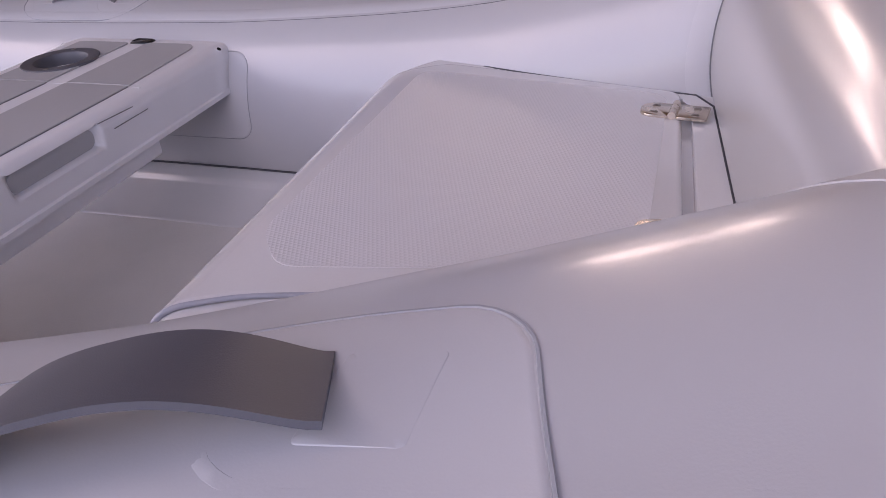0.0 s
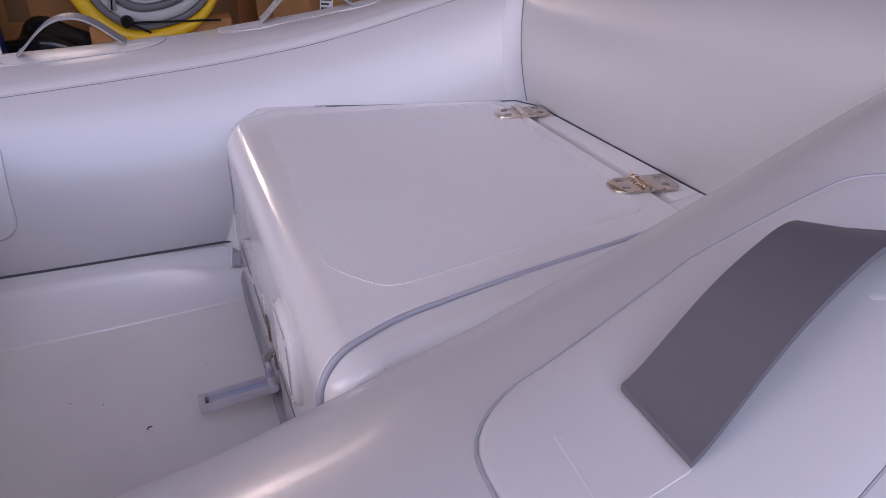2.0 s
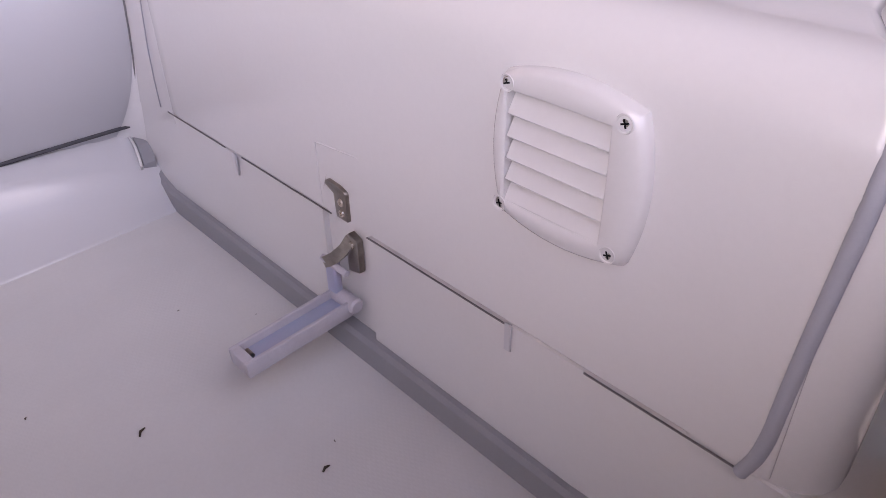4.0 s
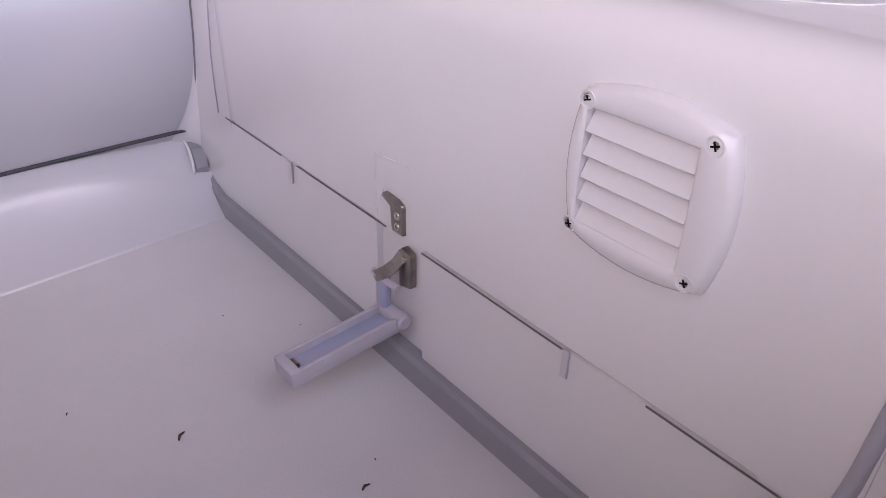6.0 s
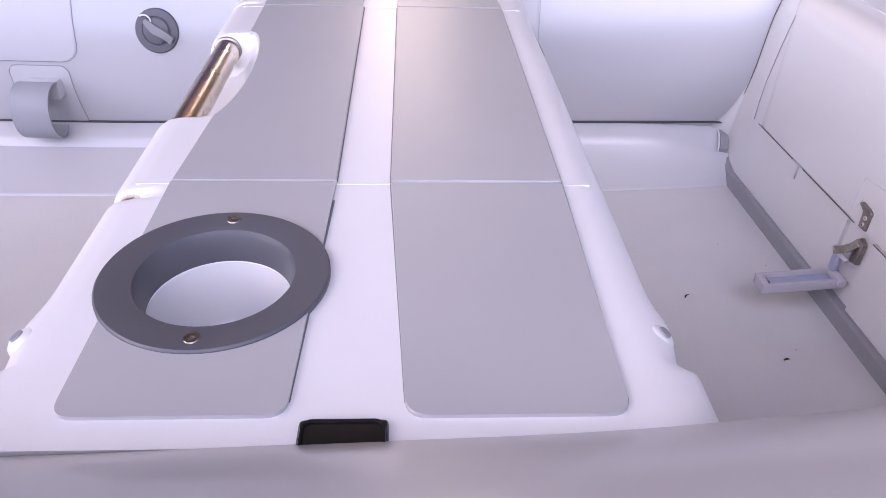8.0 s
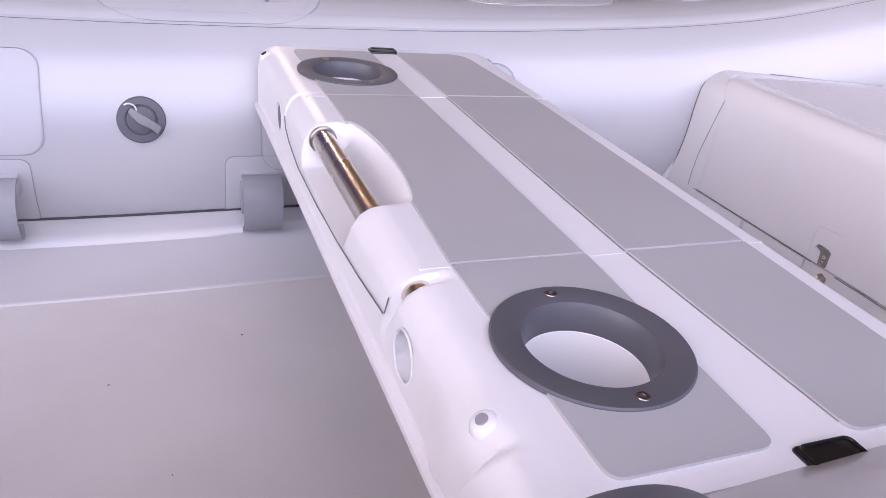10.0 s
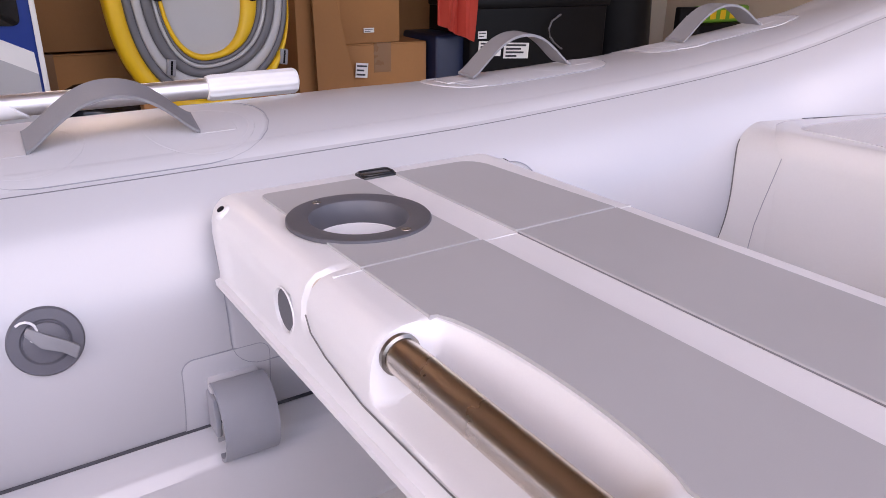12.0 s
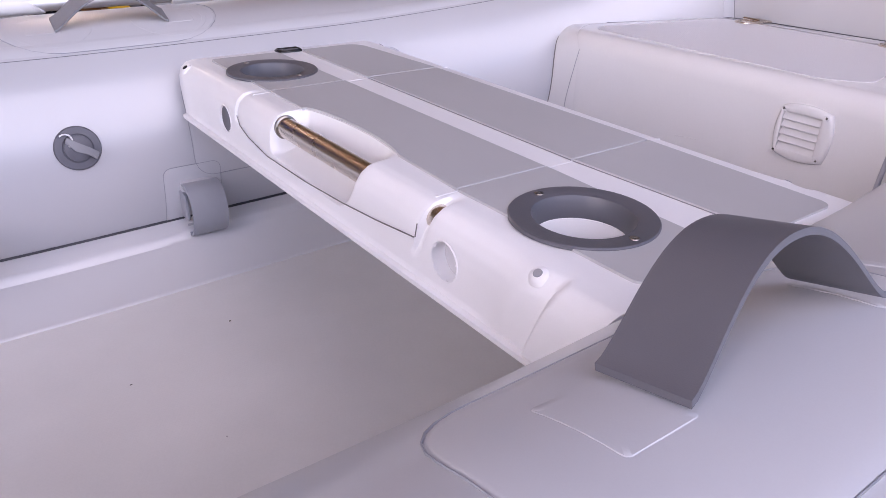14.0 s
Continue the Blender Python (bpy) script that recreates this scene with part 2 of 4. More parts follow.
def smooth_between(table, x):
    """A smooth curve through (x, value) pairs."""
    xs = [p[0] for p in table]
    if x <= xs[0]:
        return table[0][1]
    if x >= xs[-1]:
        slope = (table[-1][1] - table[-2][1]) / (xs[-1] - xs[-2])
        return table[-1][1] + slope * (x - xs[-1])
    i = max(k for k in range(len(xs) - 1) if xs[k] <= x)
    def slope(k):
        if k == 0:
            return 0.0
        if k == len(xs) - 1:
            return (table[-1][1] - table[-2][1]) / (xs[-1] - xs[-2])
        return (table[k + 1][1] - table[k - 1][1]) / (xs[k + 1] - xs[k - 1])
    h = xs[i + 1] - xs[i]
    t = (x - xs[i]) / h
    return ((2 * t**3 - 3 * t**2 + 1) * table[i][1] + (t**3 - 2 * t**2 + t) * h * slope(i)
            + (-2 * t**3 + 3 * t**2) * table[i + 1][1] + (t**3 - t**2) * h * slope(i + 1))


# ---- the buoyancy tubes: half width and height of the tube's middle along the boat ----
MID, TUBE_R = 0.20, 0.21
HALF = [(-0.6, 0.585), (-0.3, 0.583), (0.0, 0.572), (0.17, 0.566), (0.44, 0.545), (0.6, 0.525), (0.7, 0.507), (0.8, 0.491), (0.87, 0.479), (1.2, 0.42)]
RISE = [(-0.6, 0.126), (-0.3, 0.128), (0.0, 0.138), (0.17, 0.146), (0.44, 0.171), (0.6, 0.194), (0.7, 0.217), (0.8, 0.246), (0.87, 0.268), (1.2, 0.40)]


FLAT = {1: [(-0.6, 0.018), (0.05, 0.020), (0.2, 0.025), (0.47, 0.033), (0.61, 0.036), (0.87, 0.058)],
        -1: [(-0.6, -0.004), (-0.25, -0.003), (0.0, 0.011), (0.6, 0.021), (0.7, 0.025), (0.79, 0.032), (0.87, 0.050)]}


# the near tube is fuller beside the locker
SWELL = [(-0.6, 0.0), (0.25, 0.001), (0.44, 0.005), (0.52, 0.011), (0.6, 0.016), (0.7, 0.018), (0.9, 0.019)]


def ease(t):
    t = min(1.0, max(0.0, t))
    return t * t * (3 - 2 * t)


def tube_middle(x, side):
    return Vector((x, MID + side * smooth_between(HALF, x), smooth_between(RISE, x)))


def on_tube(x, angle, side, off=0.0):
    """A place on a side tube; angle from its inner side (0) over its top (90)."""
    a, r = radians(angle), TUBE_R
    r -= smooth_between(FLAT[side], min(x, 0.87)) * ease((angle % 360 - 35) / 58) * ease((300 - angle % 360) / 100)
    if side < 0:
        r += smooth_between(SWELL, min(x, 0.9)) * math.exp(-((((angle + 180) % 360 - 180) - 40) / 17) ** 2)
    return tube_middle(x, side) + (r + off) * Vector((0, -side * math.cos(a), math.sin(a)))


def tube_normal(angle, side):
    a = radians(angle)
    return Vector((0, -side * math.cos(a), math.sin(a)))


def tube_sheet(x0, x1, a0, a1, r, side, off=0.0009, steps=6, lean=0.0):
    """A thin patch glued on a tube, with rounded corners; x along the boat, degrees round the tube."""
    arc = TUBE_R * math.pi / 180
    cx, cy = (x0 + x1) / 2, (a0 + a1) / 2 * arc
    edge = rounded(x0 - cx, a0 * arc - cy, x1 - cx, a1 * arc - cy, r, steps)
    dense = []
    for p, q in zip(edge, edge[1:] + edge[:1]):
        cuts = max(1, int(math.dist(p, q) / 0.015))
        dense += [(p[0] + (q[0] - p[0]) * i / cuts, p[1] + (q[1] - p[1]) * i / cuts) for i in range(cuts)]
    dense = [(x + lean * y * max(0.0, x / (x1 - cx)), y + 0.8 * lean * max(0.0, -x)) for x, y in dense]
    bm, rings = bmesh.new(), []
    for s, o in ((1.0, -0.0008), (0.988, off * 0.7), (0.972, off), (0.8, off), (0.6, off), (0.4, off), (0.2, off), (0.02, off)):
        rings.append([bm.verts.new(on_tube(cx + s * x, (cy + s * y) / arc, side, o)) for x, y in dense])
    for a, b in zip(rings, rings[1:]):
        for i in range(len(a)):
            bm.faces.new((a[i], a[(i + 1) % len(a)], b[(i + 1) % len(a)], b[i]))
    bm.faces.new(rings[-1])
    return bm, [(cx + x, (cy + y) / arc) for x, y in dense]


def tube_line(path, width, side, off=0.0018, closed=False):
    """A narrow raised strip along a path of (x, angle) on a tube."""
    arc = TUBE_R * math.pi / 180
    bm, rows, k = bmesh.new(), [], len(path)
    for i, (x, a) in enumerate(path):
        p = path[(i - 1) % k] if closed or i else path[0]
        q = path[(i + 1) % k] if closed or i < k - 1 else path[-1]
        t = Vector((q[0] - p[0], (q[1] - p[1]) * arc))
        t = t.normalized() if t.length else Vector((1, 0))
        nx, na = -t.y * width / 2, t.x * width / 2 / arc
        rows.append([bm.verts.new(on_tube(x + nx * s, a + na * s, side, o)) for s, o in ((-1, -0.001), (-0.6, off), (0.6, off), (1, -0.001))])
    pairs = list(zip(rows, rows[1:])) + ([(rows[-1], rows[0])] if closed else [])
    for a, b in pairs:
        for i in range(3):
            bm.faces.new((a[i], a[i + 1], b[i + 1], b[i]))
    return bm


boat = thing("inflatable_boat", "light grey inflatable boat tubes with glued seams", "boat")
STEPS = 144
BOW_X, BOW_START = {1: 1.108, -1: 1.200}, 0.86
end_mid, before = tube_middle(BOW_START, 1), tube_middle(BOW_START - 0.05, 1)
ahead = (end_mid - before).normalized()
corners = {}
for side in (1, -1):
    mid = end_mid + ahead * ((BOW_X[side] - end_mid.x) / ahead.x)
    corners[side] = Vector((mid.x, MID + side * (mid.y - MID), mid.z))
cross = (corners[-1] - corners[1]).normalized()


def side_rings(side):
    rings = []
    for i in range(160):
        x = -1.5 + (BOW_START + 1.5) * i / 159
        rings.append([on_tube(x, 360 * k / STEPS, side) for k in range(STEPS)])
    way = Vector((ahead.x, side * ahead.y, ahead.z))
    normal, vertex = (way + cross * side).normalized(), corners[side]
    last = [p + way * ((vertex - p).dot(normal) / way.dot(normal)) for p in rings[-1]]
    for t in (0.5, 1.0):
        rings.append([a.lerp(b, t) for a, b in zip(rings[159], last)])
    return rings


def loft(rings, ends=True):
    bm = bmesh.new()
    vs = [[bm.verts.new(p) for p in ring] for ring in rings]
    for a, b in zip(vs, vs[1:]):
        for i in range(len(a)):
            bm.faces.new((a[i], a[(i + 1) % len(a)], b[(i + 1) % len(a)], b[i]))
    if ends:
        bm.faces.new(vs[0]), bm.faces.new(vs[-1])
    return bm


far_rings, near_rings = side_rings(1), side_rings(-1)
for side, rings in ((1, far_rings), (-1, near_rings)):
    tail = [tube_middle(-1.5, side) + (p - tube_middle(-1.5, side)) * s + Vector((-d, 0, 0)) for s, d in ((0.35, 0.32), (0.7, 0.17)) for p in rings[0]]
    part("side_tube", loft([tail[:STEPS], tail[STEPS:]] + rings), PVC, boat)
bow = [[a.lerp(b, t / 16) for a, b in zip(far_rings[-1], near_rings[-1])] for t in range(17)]
part("bow_tube", loft(bow, False), PVC, boat)
# seam tapes at the two bow corners and along the tubes
for side, rings in ((1, far_rings), (-1, near_rings)):
    way = Vector((ahead.x, side * ahead.y, ahead.z))
    mid = sum(rings[-1], Vector()) / STEPS
    edge = [[mid + (p - mid) * s + way * d for p in rings[-1]] for s, d in ((1.000, 0.0004), (1.004, 0.0), (1.004, -0.0009), (1.000, -0.0013))]
    part("corner_seam", loft(edge, False), GLUE, boat, "dark glued seam")
    tape = [[mid + (p - mid) * s - way * d for p in rings[-1]] for s, d in ((0.999, 0.030), (1.004, 0.029), (1.005, 0.004), (1.0, 0.003))]
    part("seam_tape", loft(tape, False), PVC_PATCH, boat)
    if side > 0:
        part("tube_seam", tube_line([(-1.45 + 0.04 * i, 50.0) for i in range(60)], 0.0012, side, 0.0006), GLUE, boat, "dark glued seam")
        part("tube_band", tube_line([(-1.45 + 0.04 * i, 55.0) for i in range(60)], 0.031, side, 0.0010), PVC_PATCH, boat)


def patch(x0, x1, a0, a1, r, side, rim=0.002, lean=0.0):
    bm, edge = tube_sheet(x0, x1, a0, a1, r, side, lean=lean)
    ob = part("patch", bm, PVC_PATCH, boat)
    part("patch_edge", tube_line(edge, rim, side, 0.0011, True), CLIP_GREY, ob, "grey glue line")
    return ob


for side in (1, -1):
    patch(-0.384 if side > 0 else -0.342, -0.072 if side > 0 else -0.064, 51.5 if side > 0 else 58, 98, 0.08 if side > 0 else 0.045, side, 0.0009)
    if side > 0:
        patch(0.185, 0.43, 72, 106, 0.05, side, 0.0009)
    patch(0.570 if side < 0 else 0.51, 0.889 if side < 0 else 0.79, 61 if side < 0 else 77, 106 if side < 0 else 114, 0.036 if side < 0 else 0.03, side, 0.0020 if side < 0 else 0.0013, 0.25 if side < 0 else 0.0)
    patch(-0.172, 0.200, -6, 35, 0.03, side, 0.0011)
for x in (-0.178, -0.500):
    patch(x - 0.042, x + 0.042, -28, 0, 0.012, 1, 0.0011)
patch(-0.66, -0.438, 1.5, 38, 0.025, 1, 0.0011)


# ---- carrying handles: an arched flat strap on each patch ----
def strap_handle(x0, x1, angle, side, height, label, wide=0.044, arch=2.2, twist=0.0, slant=0.0):
    """angle: degrees round the tube of the strap's middle; twist: by how much its fore end lies further over."""
    root = thing("carrying_handle", label, "handle", "carrying handles on the tubes")
    arc = TUBE_R * math.pi / 180
    bm, rows = bmesh.new(), []
    n = 40
    for i in range(n + 1):
        t = i / n
        x = x0 + (x1 - x0) * t
        h = 0.003 + height * (1 - abs(2 * t - 1) ** arch) ** 1.45
        ring = []
        for s, o in ((-1, 0), (1, 0), (1, 0.0035), (-1, 0.0035)):
            lie = angle + twist * (t * t - 0.5)
            flat = on_tube(x + s * slant / 2 * t * t, lie, side, h + o)
            across = tube_normal(lie - 90, side)
            ring.append(bm.verts.new(flat + across * (-s * wide / 2 * (1 - 0.08 * math.sin(math.pi * t)))))
        rows.append(ring)
    for a, b in zip(rows, rows[1:]):
        for i in range(4):
            bm.faces.new((a[i], a[(i + 1) % 4], b[(i + 1) % 4], b[i]))
    bm.faces.new(rows[0]), bm.faces.new(rows[-1])
    # near straps carry their shade in a darker colour
    part("strap", bm, STRAP if side > 0 else SHADED_STRAP_VALVE, root)
    for x, d in ((x0, -1), (x1, 1)):
        lie, half = angle + d * twist / 2, wide / 2 / arc + 0.4
        sheet, _ = tube_sheet(x - 0.004 if d > 0 else x - 0.038, x + 0.038 if d > 0 else x + 0.004, lie - half, lie + half, 0.003, side, 0.0012)
        part("strap_end", sheet, PVC_PATCH, root, "strap end welded under light grey cover")
        ring = [(x + d * 0.004 + 0.052 * math.cos(2 * math.pi * k / 40), lie + 0.052 / arc * math.sin(2 * math.pi * k / 40)) for k in range(40)]
        part("moulded_ring", tube_line(ring, 0.010, side, 0.0010 if side > 0 else 0.0007, True), PVC_PATCH, root)
    return root


strap_handle(-0.306, -0.149, 70, 1, 0.048, "grey arched strap handle on the far tube beside the oar", 0.036)
strap_handle(0.216, 0.372, 88, 1, 0.046, "grey arched strap handle on top of the far tube", 0.036)
strap_handle(0.578, 0.722, 90, 1, 0.040, "grey arched strap handle near the bow corner", 0.036)
strap_handle(-0.256, -0.103, 76, -1, 0.048, "grey arched strap handle on the near tube beside the bench, coloured darker for shade", 0.050)
strap_handle(0.642, 0.806, 82, -1, 0.030, "grey arched strap handle on the near tube beside the locker, coloured darker for shade", 0.053, 2.4, -10, 0.022)

# ---- deck ----
CREASE = [(-1.4, 0.215), (-0.45, 0.228), (0.0, 0.256), (0.25, 0.268), (0.53, 0.302)]
EDGE_Y = [(-1.4, 0.41), (-0.45, 0.405), (0.0, 0.395), (0.48, 0.380), (0.53, 0.378)]
EDGE_Z = [(-1.4, 0.026), (-0.45, 0.030), (-0.1, 0.046), (0.0, 0.051), (0.25, 0.060), (0.48, 0.072), (0.53, 0.074)]
strips = {1: [], 0: [], -1: []}
for x in [-1.35 + 0.025 * i for i in range(75)] + [0.53]:
    c, ey, ez = (smooth_between(t, x) for t in (CREASE, EDGE_Y, EDGE_Z))
    lip, flat = ey - 0.055, ease((x - 0.34) / 0.18)
    half = [(c + 0.0005, 0.0004), (c + 0.0022, 0.0026), (c + 0.005, 0.0036), (lip - 0.005, ez - 0.016), (lip - 0.002, ez - 0.0125), (lip + 0.002, ez - 0.006), (lip + 0.007, ez - 0.003), (ey, ez)]
    slope = (ez - 0.0036) / (ey - c - 0.005)
    half = half[:3] + [(y, z + (0.0036 + slope * (y - c - 0.005) - z) * flat) for y, z in half[3:7]] + half[7:]
    for side in (1, -1):
        top = [Vector((x, MID + side * y, z)) for y, z in half]
        strips[side].append(top + [p - Vector((0, 0, 0.02)) for p in top[::-1]])
    floor_top = [Vector((x, MID + y, z)) for y, z in ((-c - 0.001, 0.0006), (-c + 0.004, 0.0), (c - 0.004, 0.0), (c + 0.001, 0.0006))]
    strips[0].append(floor_top + [p - Vector((0, 0, 0.02)) for p in floor_top[::-1]])
gaps = []
for side in (1, -1):
    pts = []
    for i in range(60):
        x = -1.3 + 1.79 * i / 59
        z = smooth_between(EDGE_Z, x)
        c = tube_middle(x, side)
        pts.append((x, c.y - side * (math.sqrt(TUBE_R**2 - (z - c.z) ** 2) + 0.0008), z + 0.0006))
    gaps.append(pipe(pts, 0.0022, 8))
deck_gaps = gaps
deck = tagged(part("deck", loft(strips[0]), FLOORGEL), "white gelcoat boat deck with sloped sides and fine tread", "boat deck", kind="structure")
for side in (1, -1):
    part("side_slope", loft(strips[side]), SLOPEGEL, deck, "smooth glossy gelcoat slope")
tagged(part("transom", box(-1.37, MID - 0.40, -0.05, -1.33, MID + 0.40, 0.34, 0.01), GEL), "plain white gelcoat transom board", "transom", kind="structure")
hull_plan = [(-1.37, -0.16), (0.6, -0.16), (1.05, 0.0), (1.12, 0.2), (1.05, 0.4), (0.6, 0.56), (-1.37, 0.56)]
hull_rings = [[Vector((-1.37 + (x + 1.37) * kx, MID + (y - MID) * ky, z)) for x, y in hull_plan] for kx, ky, z in ((0.86, 0.06, -0.42), (0.93, 0.5, -0.30), (1.0, 1.0, -0.16), (1.0, 1.0, -0.024))]
tagged(part("hull", loft(hull_rings), GEL),
       "plain white gelcoat hull under the deck", "hull", kind="structure")

# dark strips put in for the shade between deck and tubes
for g in deck_gaps:
    tagged(part("trim_gap", g, GAPDARK), "dark strip for the shaded gap between deck and tube", "trim", kind="structure")

# ---- bow locker ----
locker = thing("bow_locker", "white gelcoat bow locker with a closed hinged lid", "locker")


def face_x(y):
    return 0.522 - 0.06 * y


TOP = 0.286
for y0, y1, back in ((-0.14, 0.194, 0.002), (0.194, 0.2445, 0.0065), (0.2445, 0.62, 0.002)):
    low = [(face_x(y0) + back, y0), (face_x(y0) + 0.05, y0), (face_x(y1) + 0.05, y1), (face_x(y1) + back, y1)]
    part("front_base" if back < 0.005 else "latch_pocket", prism(low, 0.0, 0.1085, 0.001, 1), GEL, locker)


def groove_x(y):
    return 0.9035 - 0.078 * (y - 0.388)


# the corner beside the tube leans back with height
rows = []
for i in range(17):
    u = i / 16
    y = 0.466 + 0.174 * u
    ring = []
    for k in range(9):
        z = 0.1 + (TOP - 0.0025 - 0.031 - 0.1) * k / 8
        ring.append((0.0, z))
    ring += [(0.031 * (1 - math.cos(math.pi / 2 * k / 8)), TOP - 0.0335 + 0.031 * math.sin(math.pi / 2 * k / 8)) for k in range(1, 9)]
    front = [(face_x(y) + 0.0015 + dx + u * u * (0.10 * ((z - 0.1) / 0.184) ** 1.5 + 0.07 * ((z - 0.1) / 0.184) ** 6), z) for dx, z in ring]
    rows.append([Vector((x, y, z)) for x, z in front + [(max(0.64, front[-1][0] + 0.01), TOP - 0.0025), (max(0.64, front[-1][0] + 0.01), 0.1)]])
part("corner_flange", loft(rows), GEL, locker)


def flange_front(y, z):
    u, up = max(0.0, (y - 0.466) / 0.174), max(0.0, z - (TOP - 0.0335))
    return face_x(y) + 0.0015 + 0.031 - math.sqrt(max(0.0, 0.031**2 - up * up)) + u * u * (0.10 * (max(0.0, z - 0.1) / 0.184) ** 1.5 + 0.07 * (max(0.0, z - 0.1) / 0.184) ** 6)


# thin dark strip drawn for the shade between flange and tube
gap = []
for i in range(24):
    z = 0.085 + (TOP - 0.022 - 0.085) * i / 23
    x = 0.5
    for k in range(20):
        c = tube_middle(x, 1)
        y = c.y - math.sqrt(TUBE_R**2 - (z - c.z) ** 2)
        x = flange_front(y, z)
    gap.append((x - 0.0006, y - 0.0006, z))
part("flange_gap", pipe(gap, 0.0009, 8), GAPGREY, locker, "dark strip for the shaded gap between locker and tube")
flange = [(0.600, 0.5138), (0.72, 0.498), (0.862, 0.468), (groove_x(0.44) + 0.006, 0.440), (groove_x(-0.05) + 0.006, -0.05), (1.14, -0.05), (1.14, 0.56), (0.8, 0.64), (0.600, 0.64)]
part("side_flange", prism(round_corners(flange, [0, 0, 0.012, 0.012, 0, 0, 0, 0, 0]), 0.1, TOP - 0.003, 0.005, 3), GEL, locker)
# concave fillet where the locker's front runs into the tube
bm, rows = bmesh.new(), []
for k in range(25):
    a = -37 + 36 * k / 24
    w = 0.034 * (1 - k / 24) ** 1.9 + 0.0005
    xf = face_x(0.55) + 0.005
    rows.append([bm.verts.new(on_tube(xf - w * u, a, 1, 0.0006 + w * (1 - math.sqrt(max(0.0, 1 - (1 - u) ** 2))))) for u in (1.0, 0.8, 0.6, 0.4, 0.2, 0.08, 0.0)])
for a, b in zip(rows, rows[1:]):
    for i in range(6):
        bm.faces.new((a[i], a[i + 1], b[i + 1], b[i]))
part("flange_fillet", bm, GEL, locker)
part("hinge_channel", prism([(groove_x(0.47) - 0.02, 0.47), (groove_x(-0.02) - 0.02, -0.02), (groove_x(-0.02) + 0.02, -0.02), (groove_x(0.47) + 0.02, 0.47)], 0.2, TOP - 0.012), GEL, locker)
part("near_panel", soft_block([(face_x(-0.108) + 0.002, -0.108), (0.606, -0.075), (1.02, 0.036), (1.02, 0.11), (0.905, 0.080), (face_x(-0.035) + 0.002, -0.035)], [0.045, 0.03, 0.0, 0, 0, 0.0], 0.1, 0.2835, [0.018, 0.016, 0.01, 0.004, 0.004, 0.031]), GEL, locker)
lid_plan = [(face_x(-0.0765), -0.0765), (0.594, -0.0385), (groove_x(0.0395) - 0.005, 0.0395), (groove_x(0.468) - 0.005, 0.468), (0.562, 0.534), (face_x(0.486), 0.486)]
part("lid", soft_block(lid_plan, [0.004, 0.018, 0.02, 0.03, 0.034, 0.034], 0.112, TOP, [0.006, 0.006, 0.006, 0.008, 0.016, 0.031]), GEL, locker, "white gelcoat lid with a tread panel")
tread = prism(round_corners([(0.602, 0.004), (0.892, 0.070), (0.878, 0.452), (0.547, 0.492), (0.559, 0.056)], [0.02, 0.025, 0.03, 0.03, 0.02]), TOP - 0.002, TOP + 0.0005, 0.0004, 1)
part("tread_panel", tread, TREAD, locker, "white moulded diamond tread")
rows = []
for y, base, high in ((-0.115, 0.052, 0.008), (-0.10, 0.046, 0.016), (-0.07, 0.030, 0.020), (-0.04, 0.015, 0.021), (-0.015, 0.003, 0.021), (0.02, 0, 0.021), (0.25, 0, 0.021), (0.45, 0, 0.021), (0.503, 0.0, 0.021), (0.523, 0.007, 0.020), (0.542, 0.021, 0.018), (0.560, 0.036, 0.014), (0.576, 0.049, 0.006)):
    x = face_x(y)
    rows.append([Vector((x + dx, y, base + dz)) for dx, dz in ((0.01, -0.004), (-0.005, -0.004), (-0.005, high - 0.003), (-0.002, high), (0.01, high))])
part("kick_strip", loft(rows), GREYSTRIP, locker, "grey rubber strip")


def hinge(x, y, turn):
    m = pose(x, y, TOP + 0.0008, 0, 0, turn)
    flap = round_corners([(-0.037, -0.019), (-0.004, -0.019), (-0.004, 0.019), (-0.037, 0.019)], [0.018, 0.001, 0.001, 0.018], 7)
    root = part("hinge", prism(flap, 0, 0.003, 0.001, 2, m=m), STEEL, locker, "polished stainless steel hinge")
    part("leaf", prism(rounded(0.004, -0.019, 0.037, 0.019, 0.003), 0, 0.003, 0.001, 2, m=m), STEEL, root)
    for i in range(3):
        y0 = -0.019 + 0.013 * i
        part("knuckle", pipe([m @ Vector((0, y0, 0.0035)), m @ Vector((0, y0 + 0.012, 0.0035))], 0.0045), STEEL, root)
    for px, py in ((-0.021, -0.010), (-0.021, 0.010), (0.024, -0.010), (0.024, 0.010)):
        part("screw", lathe([(0.0, 0.0035), (0.0016, 0.0036), (0.0018, 0.0042), (0.0042, 0.0036), (0.0046, 0.003)], 16, m @ pose(px, py, 0)), TARNISH, root)
    return root


hinge(0.8895, 0.3935, -5)
hinge(0.9145, 0.1245, -5)


def face_pose(y, z):
    """A frame on the locker's front: x along the face towards the near side, y up, z out of it."""
    across, out = Vector((0.06, -1, 0)).normalized(), Vector((-1, -0.06, 0)).normalized()
    m = Matrix.Identity(4)
    m.col[0][:3], m.col[1][:3], m.col[2][:3], m.col[3][:3] = across, (0, 0, 1), out, (face_x(y), y, z)
    return m


def louvre_vent(y, z):
    root = thing("louvre_vent", "white plastic louvred vent screwed to the locker front", "vent")
    m = face_pose(y, z)
    def bowed(w, h, b):
        out = []
        for (ax, ay), (bx, by), (nx, ny) in (((-w, -h), (w, -h), (0, -1)), ((w, -h), (w, h), (1, 0)), ((w, h), (-w, h), (0, 1)), ((-w, h), (-w, -h), (-1, 0))):
            for i in range(10):
                t = i / 10
                k = b * 4 * t * (1 - t)
